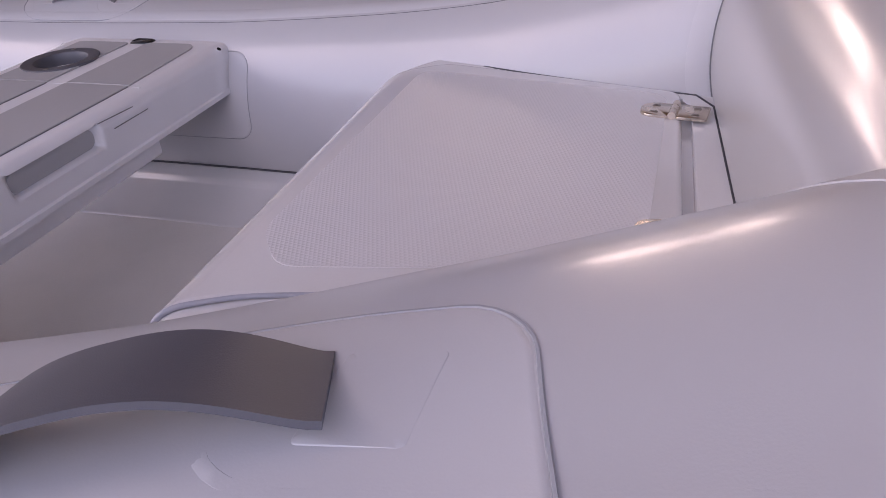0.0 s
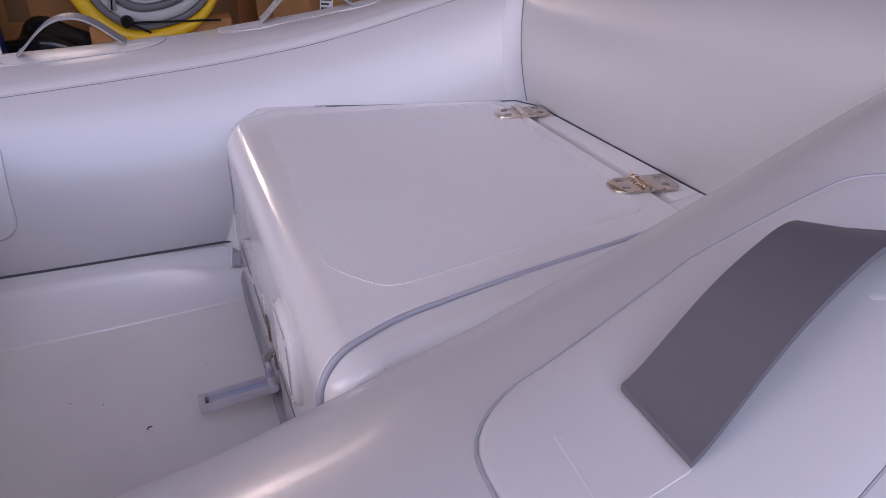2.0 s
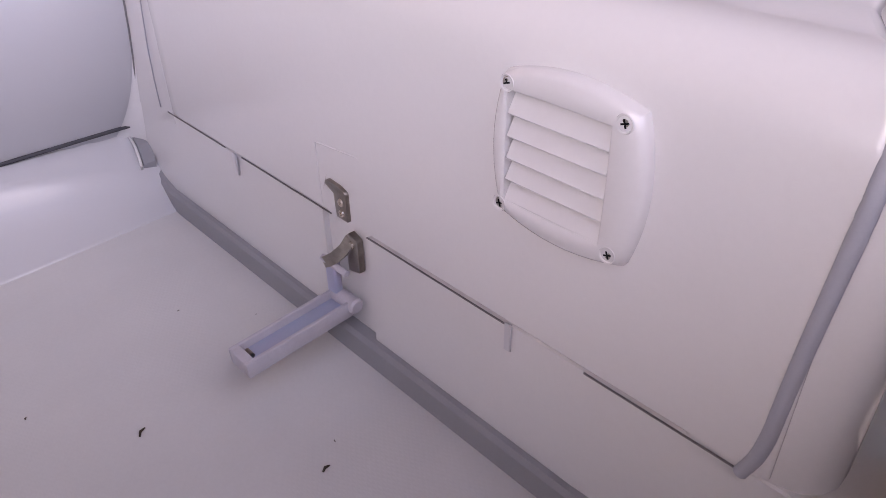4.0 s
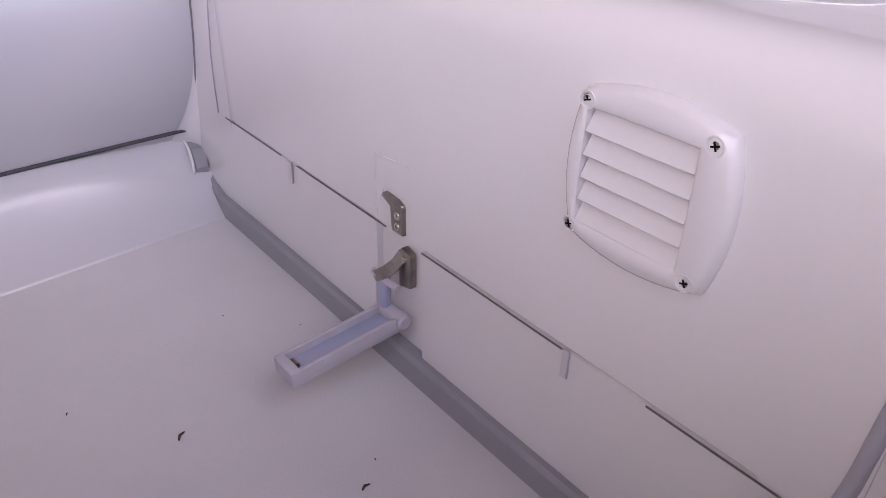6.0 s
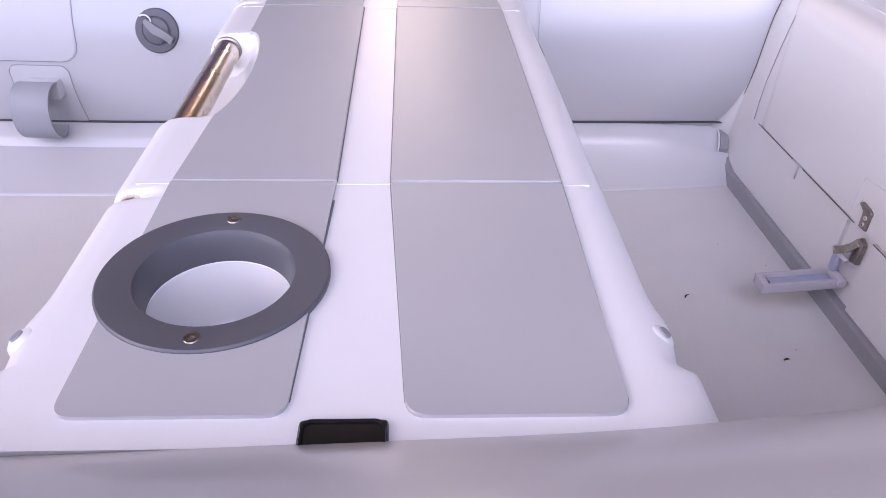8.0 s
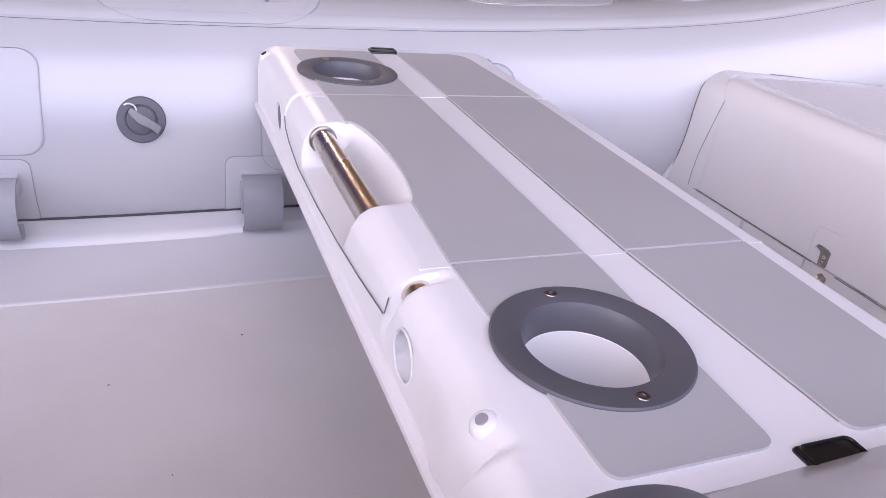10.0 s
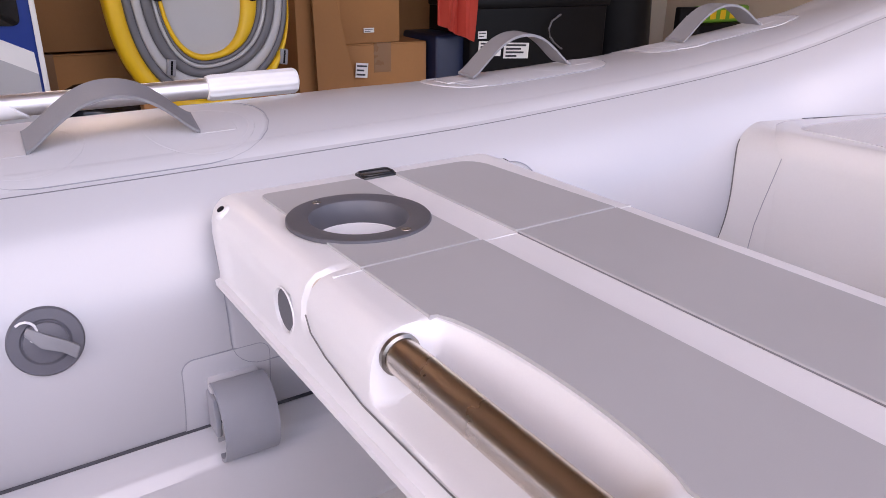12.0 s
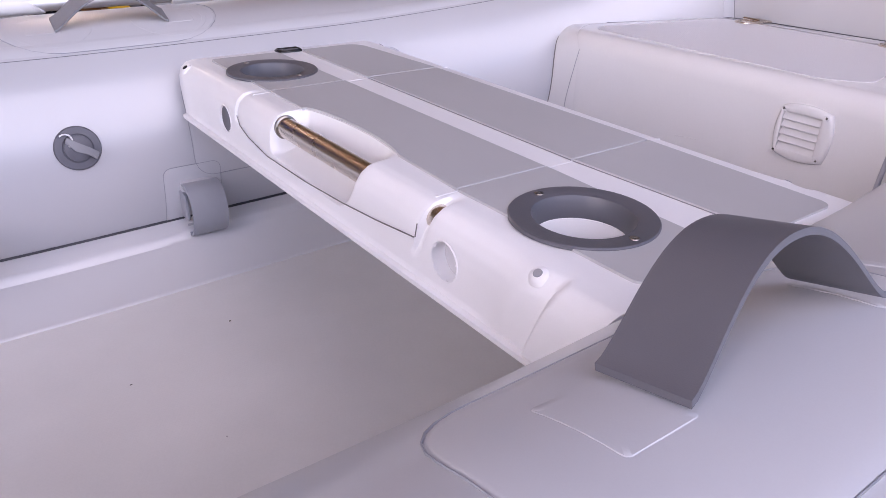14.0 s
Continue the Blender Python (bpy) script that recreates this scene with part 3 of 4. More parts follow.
                out.append((ax + (bx - ax) * t + nx * k, ay + (by - ay) * t + ny * k))
        return out
    outer = [(x + 0.0022, y_) for x, y_ in bowed(0.0350, 0.0345, 0.0060)]
    inner = [(x - 0.0018, y_) for x, y_ in bowed(0.0272, 0.0270, 0.0004)]
    bm = bmesh.new()
    rings = [[bm.verts.new((x * k, y_ * k, zz)) for x, y_ in ring] for ring, k, zz in ((outer, 1.0, -0.001), (outer, 1.0, 0.0032), (outer, 0.975, 0.0058), (outer, 0.925, 0.0074), (inner, 1.05, 0.0080), (inner, 1.0, 0.0072), (inner, 1.0, -0.001))]
    for a, b in zip(rings, rings[1:]):
        for i in range(len(a)):
            bm.faces.new((a[i], a[(i + 1) % len(a)], b[(i + 1) % len(a)], b[i]))
    bm.transform(m)
    part("vent_frame", bm, GEL, root)
    # grey plate colours in the shade behind the slats
    part("backing", box(-0.0292, -0.0272, 0.0003, 0.0256, 0.0272, 0.0008, m=m), GREYSTRIP, root, "shaded gap behind the slats")
    for i in range(5):
        part("slat", box(-0.0290, -0.0061, -0.0006, 0.0254, 0.0061, 0.0006, 0.0003, 1, m=m @ pose(0, -0.0222 + 0.0108 * i, 0.0036, -30)), GEL, root)
    for sx in (-1, 1):
        for sy in (-1, 1):
            sm = m @ pose(sx * 0.0312 + (0.002 if sx < 0 and sy > 0 else 0), sy * 0.030, 0)
            part("screw_well", lathe([(0.0042, 0.0076), (0.0040, 0.0081), (0.0034, 0.0079), (0.0031, 0.0070)], 18, sm), GEL, root)
            screw = part("screw", lathe([(0.0, 0.0077), (0.0016, 0.0076), (0.0028, 0.0071), (0.0031, 0.0064)], 16, sm), TARNISH, root, "tarnished cross-head screw")
            for turn in (20, 110):
                part("cross_slot", box(-0.0019, -0.0004, 0.0070, 0.0019, 0.0004, 0.00785, m=sm @ pose(0, 0, 0, 0, 0, turn)), BLACK, screw)
    return root


lid_side = [(face_x(0.4865) - 0.0002, 0.4865, 0.111), (face_x(0.4865) - 0.0002, 0.4865, 0.135), (face_x(0.4840) - 0.0002, 0.4840, 0.165), (face_x(0.4770) - 0.0002, 0.4770, 0.200), (face_x(0.4690) - 0.0002, 0.4690, 0.235), (face_x(0.4650) + 0.0015, 0.4650, 0.258)]
part("lid_gap", pipe(lid_side, 0.0006, 8), CLIP_GREY, locker, "thin grey gap beside the lid")
gasket = [(face_x(-0.064), -0.064, 0.108), (face_x(-0.070), -0.070, 0.125), (face_x(-0.0715), -0.0715, 0.165), (face_x(-0.0740), -0.0740, 0.205), (face_x(-0.0765), -0.0765, 0.240), (face_x(-0.0775) + 0.003, -0.0765, 0.262), (face_x(-0.0775) + 0.012, -0.0730, 0.2785), (0.552, -0.0660, 0.2855), (0.573, -0.0545, 0.2865), (0.600, -0.0400, 0.2865), (0.640, -0.0275, 0.2860), (0.706, -0.0085, 0.2855), (0.850, 0.0250, 0.2850), (0.905, 0.0400, 0.2850)]
gasket = flowing(gasket, 3)
part("gasket", pipe(gasket, [0.0034 - 0.0011 * ease((k / len(gasket) - 0.35) / 0.3) for k in range(len(gasket))], 10), GASKET, locker, "pale grey rubber gasket")
louvre_vent(0.0415, 0.217)
# dark strip drawn for the shade where the locker's top meets the tubes
pts = []
for i in range(14):
    x = 0.625 + 0.285 * i / 13
    c, z = tube_middle(x, 1), TOP - 0.003
    pts.append((x, c.y - math.sqrt(TUBE_R**2 - (z - c.z) ** 2) - 0.0006, z))
for ring in bow[1:-1]:
    hits = []
    for a, b in zip(ring, ring[1:] + ring[:1]):
        if (a.z - (TOP - 0.003)) * (b.z - (TOP - 0.003)) <= 0 and a.z != b.z:
            hits.append(a.lerp(b, (TOP - 0.003 - a.z) / (b.z - a.z)))
    p = min(hits, key=lambda v: v.x)
    if p.y > -0.06:
        pts.append((p.x - 0.0008, p.y, p.z))
part("tube_gap", pipe(pts, 0.0014, 8), GAPDARK, locker, "dark strip for the shaded gap between locker and tube")
# seams of the lid on the locker's front, latch recess marks
for y0, y1 in ((0.372, 0.472), (0.230, 0.347), (0.072, 0.192), (-0.064, 0.019)):
    part("lid_gap", box(-(y1 - y0) / 2, -0.00035, 0.0, (y1 - y0) / 2, 0.00035, 0.0009, m=face_pose((y0 + y1) / 2, 0.1108 if y0 > 0.2 else 0.1090)), GAPGREY, locker, "dark gap under the lid")
# slots drawn as flat grey bars, the colour standing for their shade
for y in (0.360, 0.070):
    part("drain_slot", box(-0.0025, -0.019, -0.001, 0.0025, 0.0, 0.0006, 0.0005, 1, m=face_pose(y, 0.110)), PVC_PATCH, locker, "shallow drain slot, its shade coloured grey")
for x0, z0, x1, z1 in ((-0.026, 0.050, -0.026, 0.004), (-0.026, 0.050, 0.018, 0.054)):
    m = face_pose(0.2145, 0.110)
    part("pocket_rim", pipe([m @ Vector((x0, z0, 0.0002)), m @ Vector((x1, z1, 0.0))], 0.0005, 8), GEL, locker)


def lid_latch(y):
    root = thing("lid_latch", "translucent grey toggle latch hanging open below its steel keeper", "latch")
    m = face_pose(y, 0.085)
    hook = round_corners([(-0.0062, 0.0285), (0.0062, 0.0285), (0.0062, 0.0500), (0.0, 0.0525), (-0.0150, 0.0535), (-0.0170, 0.0490), (-0.0062, 0.0465)], [0.001, 0.001, 0.002, 0.002, 0.003, 0.002, 0.001], 3)
    keeper = part("keeper", prism(hook, -0.0005, 0.0028, 0.0007, 2, m=m), TARNISH, root, "worn steel keeper")
    for z in (0.0335, 0.0415):
        part("rivet", lathe([(0.0, 0.0026), (0.0011, 0.0026), (0.0014, 0.0038), (0.0025, 0.0036), (0.0029, 0.0027)], 16, m @ pose(0.0004, z, 0)), STEEL, keeper)
    back = round_corners([(-0.003, -0.0150), (0.0095, -0.0120), (0.0095, 0.0135), (0.0, 0.0170), (-0.0035, 0.0110)], [0.001, 0.001, 0.002, 0.002, 0.002], 3)
    bracket = part("bracket", prism(back, -0.0055, -0.0005, 0.0007, 2, m=m), TARNISH, root, "worn steel bracket")
    strap, rows = bmesh.new(), []
    for px, py, pz in ((-0.001, 0.0150, -0.001), (-0.003, 0.0085, 0.003), (-0.008, 0.0020, 0.007), (-0.014, -0.0030, 0.009), (-0.020, -0.0070, 0.009)):
        rows.append([strap.verts.new(m @ Vector(q)) for q in ((px, py, pz), (px + 0.006, py - 0.006, pz), (px + 0.006, py - 0.006, pz + 0.0018), (px, py, pz + 0.0018))])
    for a, b in zip(rows, rows[1:]):
        for i in range(4):
            strap.faces.new((a[i], a[(i + 1) % 4], b[(i + 1) % 4], b[i]))
    strap.faces.new(rows[0]), strap.faces.new(rows[-1])
    part("curved_hook", strap, TARNISH, bracket)
    part("rivet", lathe([(0.0, 0.0), (0.0012, 0.0), (0.0014, 0.0016), (0.0026, 0.0014), (0.0030, -0.0005)], 16, m @ pose(0.0035, 0.0088, -0.0005)), STEEL, bracket)
    part("link_pin", pipe([m @ Vector((-0.020, -0.0075, 0.009)), m @ Vector((0.004, -0.0115, 0.006))], 0.0026, 12), RIMGREY, root)
    part("neck", box(-0.018, -0.038, 0.003, -0.006, -0.006, 0.0095, 0.0024, 3, m=m), LEVER, root)
    part("pivot", pipe([m @ Vector((-0.015, -0.0365, 0.005)), m @ Vector((0.010, -0.0365, 0.005)), m @ Vector((0.0115, -0.0365, 0.005))], [0.0058, 0.0058, 0.0044], 18), RIMGREY, root)
    arm = m @ pose(-0.004, -0.0365, 0.006, 4, 0, 0)
    part("lever", box(-0.0095, -0.0050, 0.002, 0.0095, -0.0020, 0.081, 0.0012, 2, m=arm), LEVER, root, "frosted grey plastic trough lever")
    for x0, x1, z0, z1 in ((-0.0118, -0.0084, -0.001, 0.0850), (0.0084, 0.0118, -0.001, 0.0850), (-0.0090, 0.0090, 0.0775, 0.0850), (-0.0090, 0.0090, -0.001, 0.0035)):
        part("lever_rim", box(x0, -0.0085, z0, x1, 0.0040, z1, 0.0012, 2, m=arm), RIMGREY, root, "worn pale rim of the lever")
    bm = bmesh.new()
    for z, w, d in ((0.004, 0.0070, 0.0100), (0.030, 0.0085, 0.0135), (0.046, 0.0085, 0.0100), (0.052, 0.0060, 0.0070)):
        for q in ((-w, -0.0045, z), (w, -0.0045, z), (w * 0.75, -d, z), (-w * 0.75, -d, z)):
            bm.verts.new(arm @ Vector(q))
    bm.verts.ensure_lookup_table()
    for k in range(3):
        for i in range(4):
            j = (i + 1) % 4
            bm.faces.new([bm.verts[4 * k + i], bm.verts[4 * k + j], bm.verts[4 * k + 4 + j], bm.verts[4 * k + 4 + i]])
    bm.faces.new(bm.verts[:4]), bm.faces.new(bm.verts[12:])
    part("belly", bm, RIMGREY, root)
    part("end_rivet", pipe([arm @ Vector((-0.0035, 0.0008, 0.0760)), arm @ Vector((0.0035, 0.0008, 0.0760))], 0.0020, 12), TARNISH, root)
    return root


RIMGREY = material("worn_plastic", (0.50, 0.48, 0.52), 0.4, 0.15, 60, 500, 0.1)
LEVER = material("frosted_plastic", (0.38, 0.40, 0.53), 0.3, 0.08, 30, 500, 0.05)
LEVER.node_tree.nodes["Principled BSDF"].inputs["Subsurface Weight"].default_value = 0.15
lid_latch(0.2145)
# curled corner of the locker where it meets deck and tube
arch = [(0.4745, 0.5435, 0.018), (0.475, 0.5338, 0.0319), (0.4755, 0.5324, 0.0415), (0.477, 0.5393, 0.0493), (0.478, 0.547, 0.0558), (0.479, 0.5594, 0.0594), (0.4795, 0.5739, 0.0596), (0.4785, 0.5863, 0.056), (0.477, 0.5953, 0.0501), (0.475, 0.5956, 0.0448), (0.4745, 0.5921, 0.0386), (0.4745, 0.585, 0.0356)]
curl = flowing(arch, 2)
part("drain_lip", pipe(curl, 0.0015, 12), GEL, locker)
bm = bmesh.new()
bm.faces.new([bm.verts.new((x + 0.0025, y, z)) for x, y, z in arch[:9]] + [bm.verts.new((0.4760, y, z)) for y, z in ((0.605, 0.048), (0.605, 0.020), (0.535, 0.010))])
ext = bmesh.ops.extrude_face_region(bm, geom=list(bm.faces))
bmesh.ops.translate(bm, verts=[v for v in ext["geom"] if isinstance(v, bmesh.types.BMVert)], vec=(0.012, 0, 0))
part("drain_end", bm, GREYSTRIP, locker, "grey end of the drain channel", False)
part("drain_hole", lathe([(0.0, 0.0004), (0.0042, 0.0004), (0.0046, -0.002), (0.0, -0.002)], 20, pose(0.4782, 0.5690, 0.0530, 0, -90)), GAPGREY, locker, "small dark drain hole")

# ---- bench with two cup holders ----
bench = thing("bench_seat", "white plastic bench with grey pads and a steel grab rail", "bench")
BX0, BX1, BY0, BY1, BZ = -0.152, 0.183, -0.215, 0.600, 0.2785
CUPS = [(-0.0575, -0.100), (-0.0595, 0.4755)]


def blend(a, b, t):
    t = min(1, max(0, t))
    return a + (b - a) * t * t * (3 - 2 * t)


def resample(points, n):
    """n points evenly spread along a polyline."""
    lengths = [0.0]
    for p, q in zip(points, points[1:]):
        lengths.append(lengths[-1] + math.dist(p, q))
    out = []
    for i in range(n):
        d = lengths[-1] * i / (n - 1)
        k = max(0, min(len(points) - 2, sum(1 for v in lengths[1:-1] if v <= d)))
        t = (d - lengths[k]) / max(1e-9, lengths[k + 1] - lengths[k])
        out.append((points[k][0] + (points[k + 1][0] - points[k][0]) * t, points[k][1] + (points[k + 1][1] - points[k][1]) * t))
    return out


def bench_section(y):
    """Section (x, z) from the aft lip over the top to the fore lip; the rail's hollow lies aft."""
    hollow = blend(0, 1, (y - 0.100) / 0.026) * blend(0, 1, (0.296 - y) / 0.009)
    notch = 0.27 * blend(0, 1, (y + 0.017) / 0.004) * blend(0, 1, (-0.003 - y) / 0.004)
    slot = 0.20 * blend(0, 1, (y - 0.389) / 0.003) * blend(0, 1, (0.398 - y) / 0.003)
    deep_by = 1.04 - 0.20 * min(1, max(0, (y - 0.10) / 0.19)) - (0.42 * max(0.0, 1 - (y - 0.104) / 0.036) ** 2 if y > 0.09 else 0.0)
    scoop = max(0.0, 1 - ((y - 0.197) / 0.100) ** 2) ** 0.5
    edge = 0.0420 + 0.0195 * scoop
    hollow = max(hollow, notch, slot)
    # the ends flare out into feet, with a lug round each fixing hole
    flare = 0.0085 * blend(0, 1, (-0.163 - y) / 0.008) + 0.0042 * math.exp(-((y + 0.137) / 0.017) ** 2) + 0.0030 * math.exp(-((y - 0.578) / 0.016) ** 2)
    a0, a1 = BX0 - flare, BX1 + flare
    pts = [(BX0 - 0.006, BZ - 0.0735), (BX0 - 0.006, BZ - 0.0690), (BX0 - 0.001, BZ - 0.0675), (BX0 - 0.001, BZ - 0.0658)]
    start, end = (a0, BZ - 0.064), (BX0 + edge, BZ)
    plain = [start, (a0 + 0.001, BZ - 0.030), (a0 + 0.003, BZ - 0.018), (a0 + 0.008, BZ - 0.008), (a0 + 0.016, BZ - 0.002), (BX0 + 0.026, BZ), end]
    k = edge / 0.0445
    deep = [start, (BX0 + 0.001, BZ - 0.052 * deep_by), (BX0 + 0.012 * k, BZ - 0.051 * deep_by), (BX0 + 0.024 * k, BZ - 0.047 * deep_by), (BX0 + 0.033 * k, BZ - 0.038 * deep_by), (BX0 + 0.0395 * k, BZ - 0.020), (BX0 + 0.0430 * k, BZ - 0.006), (end[0], end[1] - 0.0008)]
    pts += [(a[0] + (b[0] - a[0]) * hollow, a[1] + (b[1] - a[1]) * hollow) for a, b in zip(resample(plain, 34), resample(deep, 34))]
    first, last = BX0 + edge + 0.004, BX1 - 0.026
    pts += [(first + (last - first) * i / 44, BZ) for i in range(45)]
    plain = [(-0.022, 0), (-0.013, -0.002), (-0.006, -0.007), (-0.001, -0.018), (0, -0.04), (0.001, -0.066)]
    deep = [(-0.022, 0), (-0.013, -0.002), (-0.006, -0.007), (-0.0035, -0.0105), (-0.0125, -0.0125), (-0.0130, -0.026), (-0.0125, -0.0385), (0.0, -0.0415), (0.0005, -0.052), (0.001, -0.066)]
    hollow = blend(0, 1, (y - 0.106) / 0.014) * blend(0, 1, (0.276 - y) / 0.014)
    fore = [(a[0] + (b[0] - a[0]) * hollow, a[1] + (b[1] - a[1]) * hollow) for a, b in zip(resample(plain, 22), resample(deep, 22))]
    pts += [(BX1 + x + (a1 - BX1) * min(1.0, max(0.0, (x + 0.022) / 0.016)), BZ + z) for x, z in fore]
    pts += [(BX1 + 0.005, BZ - 0.068), (BX1 + 0.005, BZ - 0.075)]
    return pts


HAND_HOLES = [(-0.040, BZ - 0.038), (0.4225, BZ - 0.038)]


def bench_shell():
    bm, rows = bmesh.new(), []
    n = 270
    for i in range(n + 1):
        t = i / n
        row = []
        for x, z in bench_section(BY0 + (BY1 - BY0) * t):
            drop = (BZ - z) / 0.083
            y0, y1 = BY0 + 0.034 * drop, BY1 - 0.034 * drop
            row.append(bm.verts.new((x, y0 + (y1 - y0) * t, z)))
        rows.append(row)
    for a, b in zip(rows, rows[1:]):
        for i in range(len(a) - 1):
            mid = (a[i].co + b[i + 1].co) / 2
            if mid.z > BZ - 0.01 and any(math.dist(mid[:2], c) < 0.052 for c in CUPS):
                continue
            if mid.x < BX0 + 0.008 and any(math.dist((mid.y, mid.z), h) < 0.0168 for h in HAND_HOLES):
                continue
            bm.faces.new((a[i], a[i + 1], b[i + 1], b[i]))
    for row in (rows[0], rows[-1]):
        bm.faces.new(row)
    return bm


part("seat_shell", bench_shell(), PLASTIC, bench)
SIDEWAYS = Matrix(((0, 0, 1, 0), (1, 0, 0, 0), (0, 1, 0, 0), (0, 0, 0, 1)))
# added grey plate gives the finger hollow its shade by colour
part("hollow_shade", prism(rounded(0.117, BZ - 0.0385, 0.265, BZ - 0.0130, 0.011), BX1 - 0.0125, BX1 - 0.0100, 0.0006, 1, m=SIDEWAYS), PAD, bench, "grey plate standing in for the shade in the finger hollow")
part("moulded_line", pipe([(BX1 - 0.0040, 0.272, BZ - 0.0105), (BX1 - 0.0032, 0.342, BZ - 0.0135)], 0.0007, 8), GLUE, bench, "thin dark moulded line")


def pad(outline, z=BZ, hole=None, thick=0.0022):
    """A thin glued pad; a ring of the cup holder covers the edge of its hole."""
    bm = prism(outline, z - 0.001, z + thick, 0.0006, 1)
    if hole:
        fine = bmesh.new()
        xs, ys = [p[0] for p in outline], [p[1] for p in outline]
        bm.free()
        cx, cy = hole
        k = 64
        def edge_at(a):
            dx, dy = math.cos(a), math.sin(a)
            best = 9.0
            for (ax, ay), (bx, by) in zip(outline, outline[1:] + outline[:1]):
                den = dx * (by - ay) - dy * (bx - ax)
                if abs(den) < 1e-9:
                    continue
                s = ((ax - cx) * (by - ay) - (ay - cy) * (bx - ax)) / den
                u = ((ax - cx) * dy - (ay - cy) * dx) / den
                if s > 0 and -1e-6 <= u <= 1 + 1e-6:
                    best = min(best, s)
            return best
        angles = sorted([2 * math.pi * i / k for i in range(k)] + [math.atan2(p[1] - cy, p[0] - cx) % (2 * math.pi) for p in outline])
        angles = [a for i, a in enumerate(angles) if i == 0 or a - angles[i - 1] > 1e-4]
        rings = []
        for s, zz in ((0, z - 0.001), (0, z + thick), (1, z + thick), (1, z - 0.001)):
            ring = []
            for a in angles:
                far = edge_at(a)
                d = 0.0535 if not s else max(far, 0.0535)
                ring.append(fine.verts.new((cx + d * math.cos(a), cy + d * math.sin(a), zz)))
            rings.append(ring)
        for a, b in zip(rings, rings[1:]):
            for i in range(len(a)):
                j = (i + 1) % len(a)
                fine.faces.new((a[i], a[j], b[j], b[i]))
        return fine
    return bm


LX0, LX1, RX0, RX1 = -0.1075, -0.001, 0.0345, 0.148
J0, J1 = 0.002, 0.381
part("pad", pad(round_corners([(LX0 + 0.001, -0.199), (LX1 - 0.006, -0.199), (LX1, J0 - 0.0011), (LX0, J0 - 0.0011)], [0.010, 0.010, 0, 0]), hole=CUPS[0]), PAD, bench)
part("pad", pad(round_corners([(RX0 + 0.010, -0.200), (RX1 - 0.004, -0.200), (RX1, J0 - 0.0011), (RX0, J0 - 0.0011)], [0.010, 0.010, 0, 0])), PAD, bench)
part("pad", pad(round_corners([(LX0, J0 + 0.0011), (LX1, J0 + 0.0011), (LX1, J1 - 0.0011), (LX0, J1 - 0.0011), (LX0, 0.293)] + [(BX0 + 0.0440 + 0.0195 * math.sqrt(1 - ((y - 0.197) / 0.100) ** 2), y) for y in [0.292 - 0.0095 * i for i in range(21)]] + [(LX0, 0.101)], [0] * 26)), PAD, bench)
part("pad", pad(rounded(RX0, J0 + 0.0011, RX1, J1 - 0.0011, 0.004, corners=(0, 0, 0, 0))), PAD, bench)
part("pad", pad(rounded(LX0, J1 + 0.0011, LX1 - 0.002, 0.578, 0.008, corners=(0, 0, 1, 1)), hole=CUPS[1]), PAD, bench)
part("pad", pad(round_corners([(RX0, J1 + 0.0011), (RX1, J1 + 0.0011), (RX1 - 0.012, 0.56), (RX1 - 0.024, 0.578), (RX0, 0.578)], [0, 0, 0.01, 0.01, 0.006])), PAD, bench)
for x0, x1, y0, y1 in ((LX0, LX1 - 0.003, -0.199, -0.02), (RX0 + 0.005, RX1 - 0.002, -0.200, J0 - 0.0011), (RX0, RX1, J0 + 0.0011, J1 - 0.0011), (LX1 - 0.06, LX1, J0 + 0.0011, J1 - 0.0011)):
    for x in ((x1,) if x0 < -0.03 else (x0, x1)):
        skew = 0.0
        if y0 < -0.1:
            skew = {LX1 - 0.003: 0.003, RX0 + 0.005: -0.005, RX1 - 0.002: 0.002}[x]
        part("pad_edge_line", pipe([(x - skew, y0 + 0.009 * (y0 < -0.1), BZ + 0.0004), (x + skew, y1, BZ + 0.0004)], 0.0007, 6), GLUE, bench, "thin dark line beside the pad")
for y in (J0, J1):
    part("panel_joint", box(BX0 + 0.022, y - 0.0010, BZ - 0.001, BX1 - 0.016, y + 0.0010, BZ + 0.0004), PLASTIC, bench, "thin moulded panel joint")


def cup_holder(x, y, spin):
    root = thing("cup_holder", "charcoal ringed cup holder with a white cup set into the bench", "cup holder", "cup holders of the bench")
    m = pose(x, y, BZ)
    part("ring", lathe([(0.0612, 0.0005), (0.0612, 0.0030), (0.0602, 0.0040), (0.0450, 0.0040), (0.0425, 0.0030), (0.0405, -0.0010), (0.0390, -0.013), (0.0390, -0.017)], 64, m), RING, root, "charcoal plastic ring")
    part("cup", lathe([(0.0392, -0.0165), (0.0384, -0.017), (0.0365, -0.060), (0.033, -0.064), (0.001, -0.064), (0.0, -0.066), (0.036, -0.067), (0.041, -0.02), (0.0392, -0.0165)], 64, m), PLASTIC, root, "white plastic cup")
    for s in (1, -1):
        a = radians(spin)
        px, py = s * 0.0520 * math.cos(a), s * 0.0520 * math.sin(a)
        part("screw", lathe([(0.0, 0.0030), (0.0017, 0.0030), (0.0019, 0.0047), (0.0036, 0.0046), (0.0041, 0.0038)], 18, m @ pose(px, py, 0)), TARNISH, root, "steel hex socket screw")
    return root


cup_holder(*CUPS[0], 90)
cup_holder(*CUPS[1], 108)

part("grab_rail", pipe([(BX0 + 0.0215, -0.014, BZ - 0.0165), (BX0 + 0.0215, 0.2, BZ - 0.0165), (BX0 + 0.0215, 0.408, BZ - 0.0165)], 0.0118, 24), STEEL, bench, "polished stainless steel grab rail")
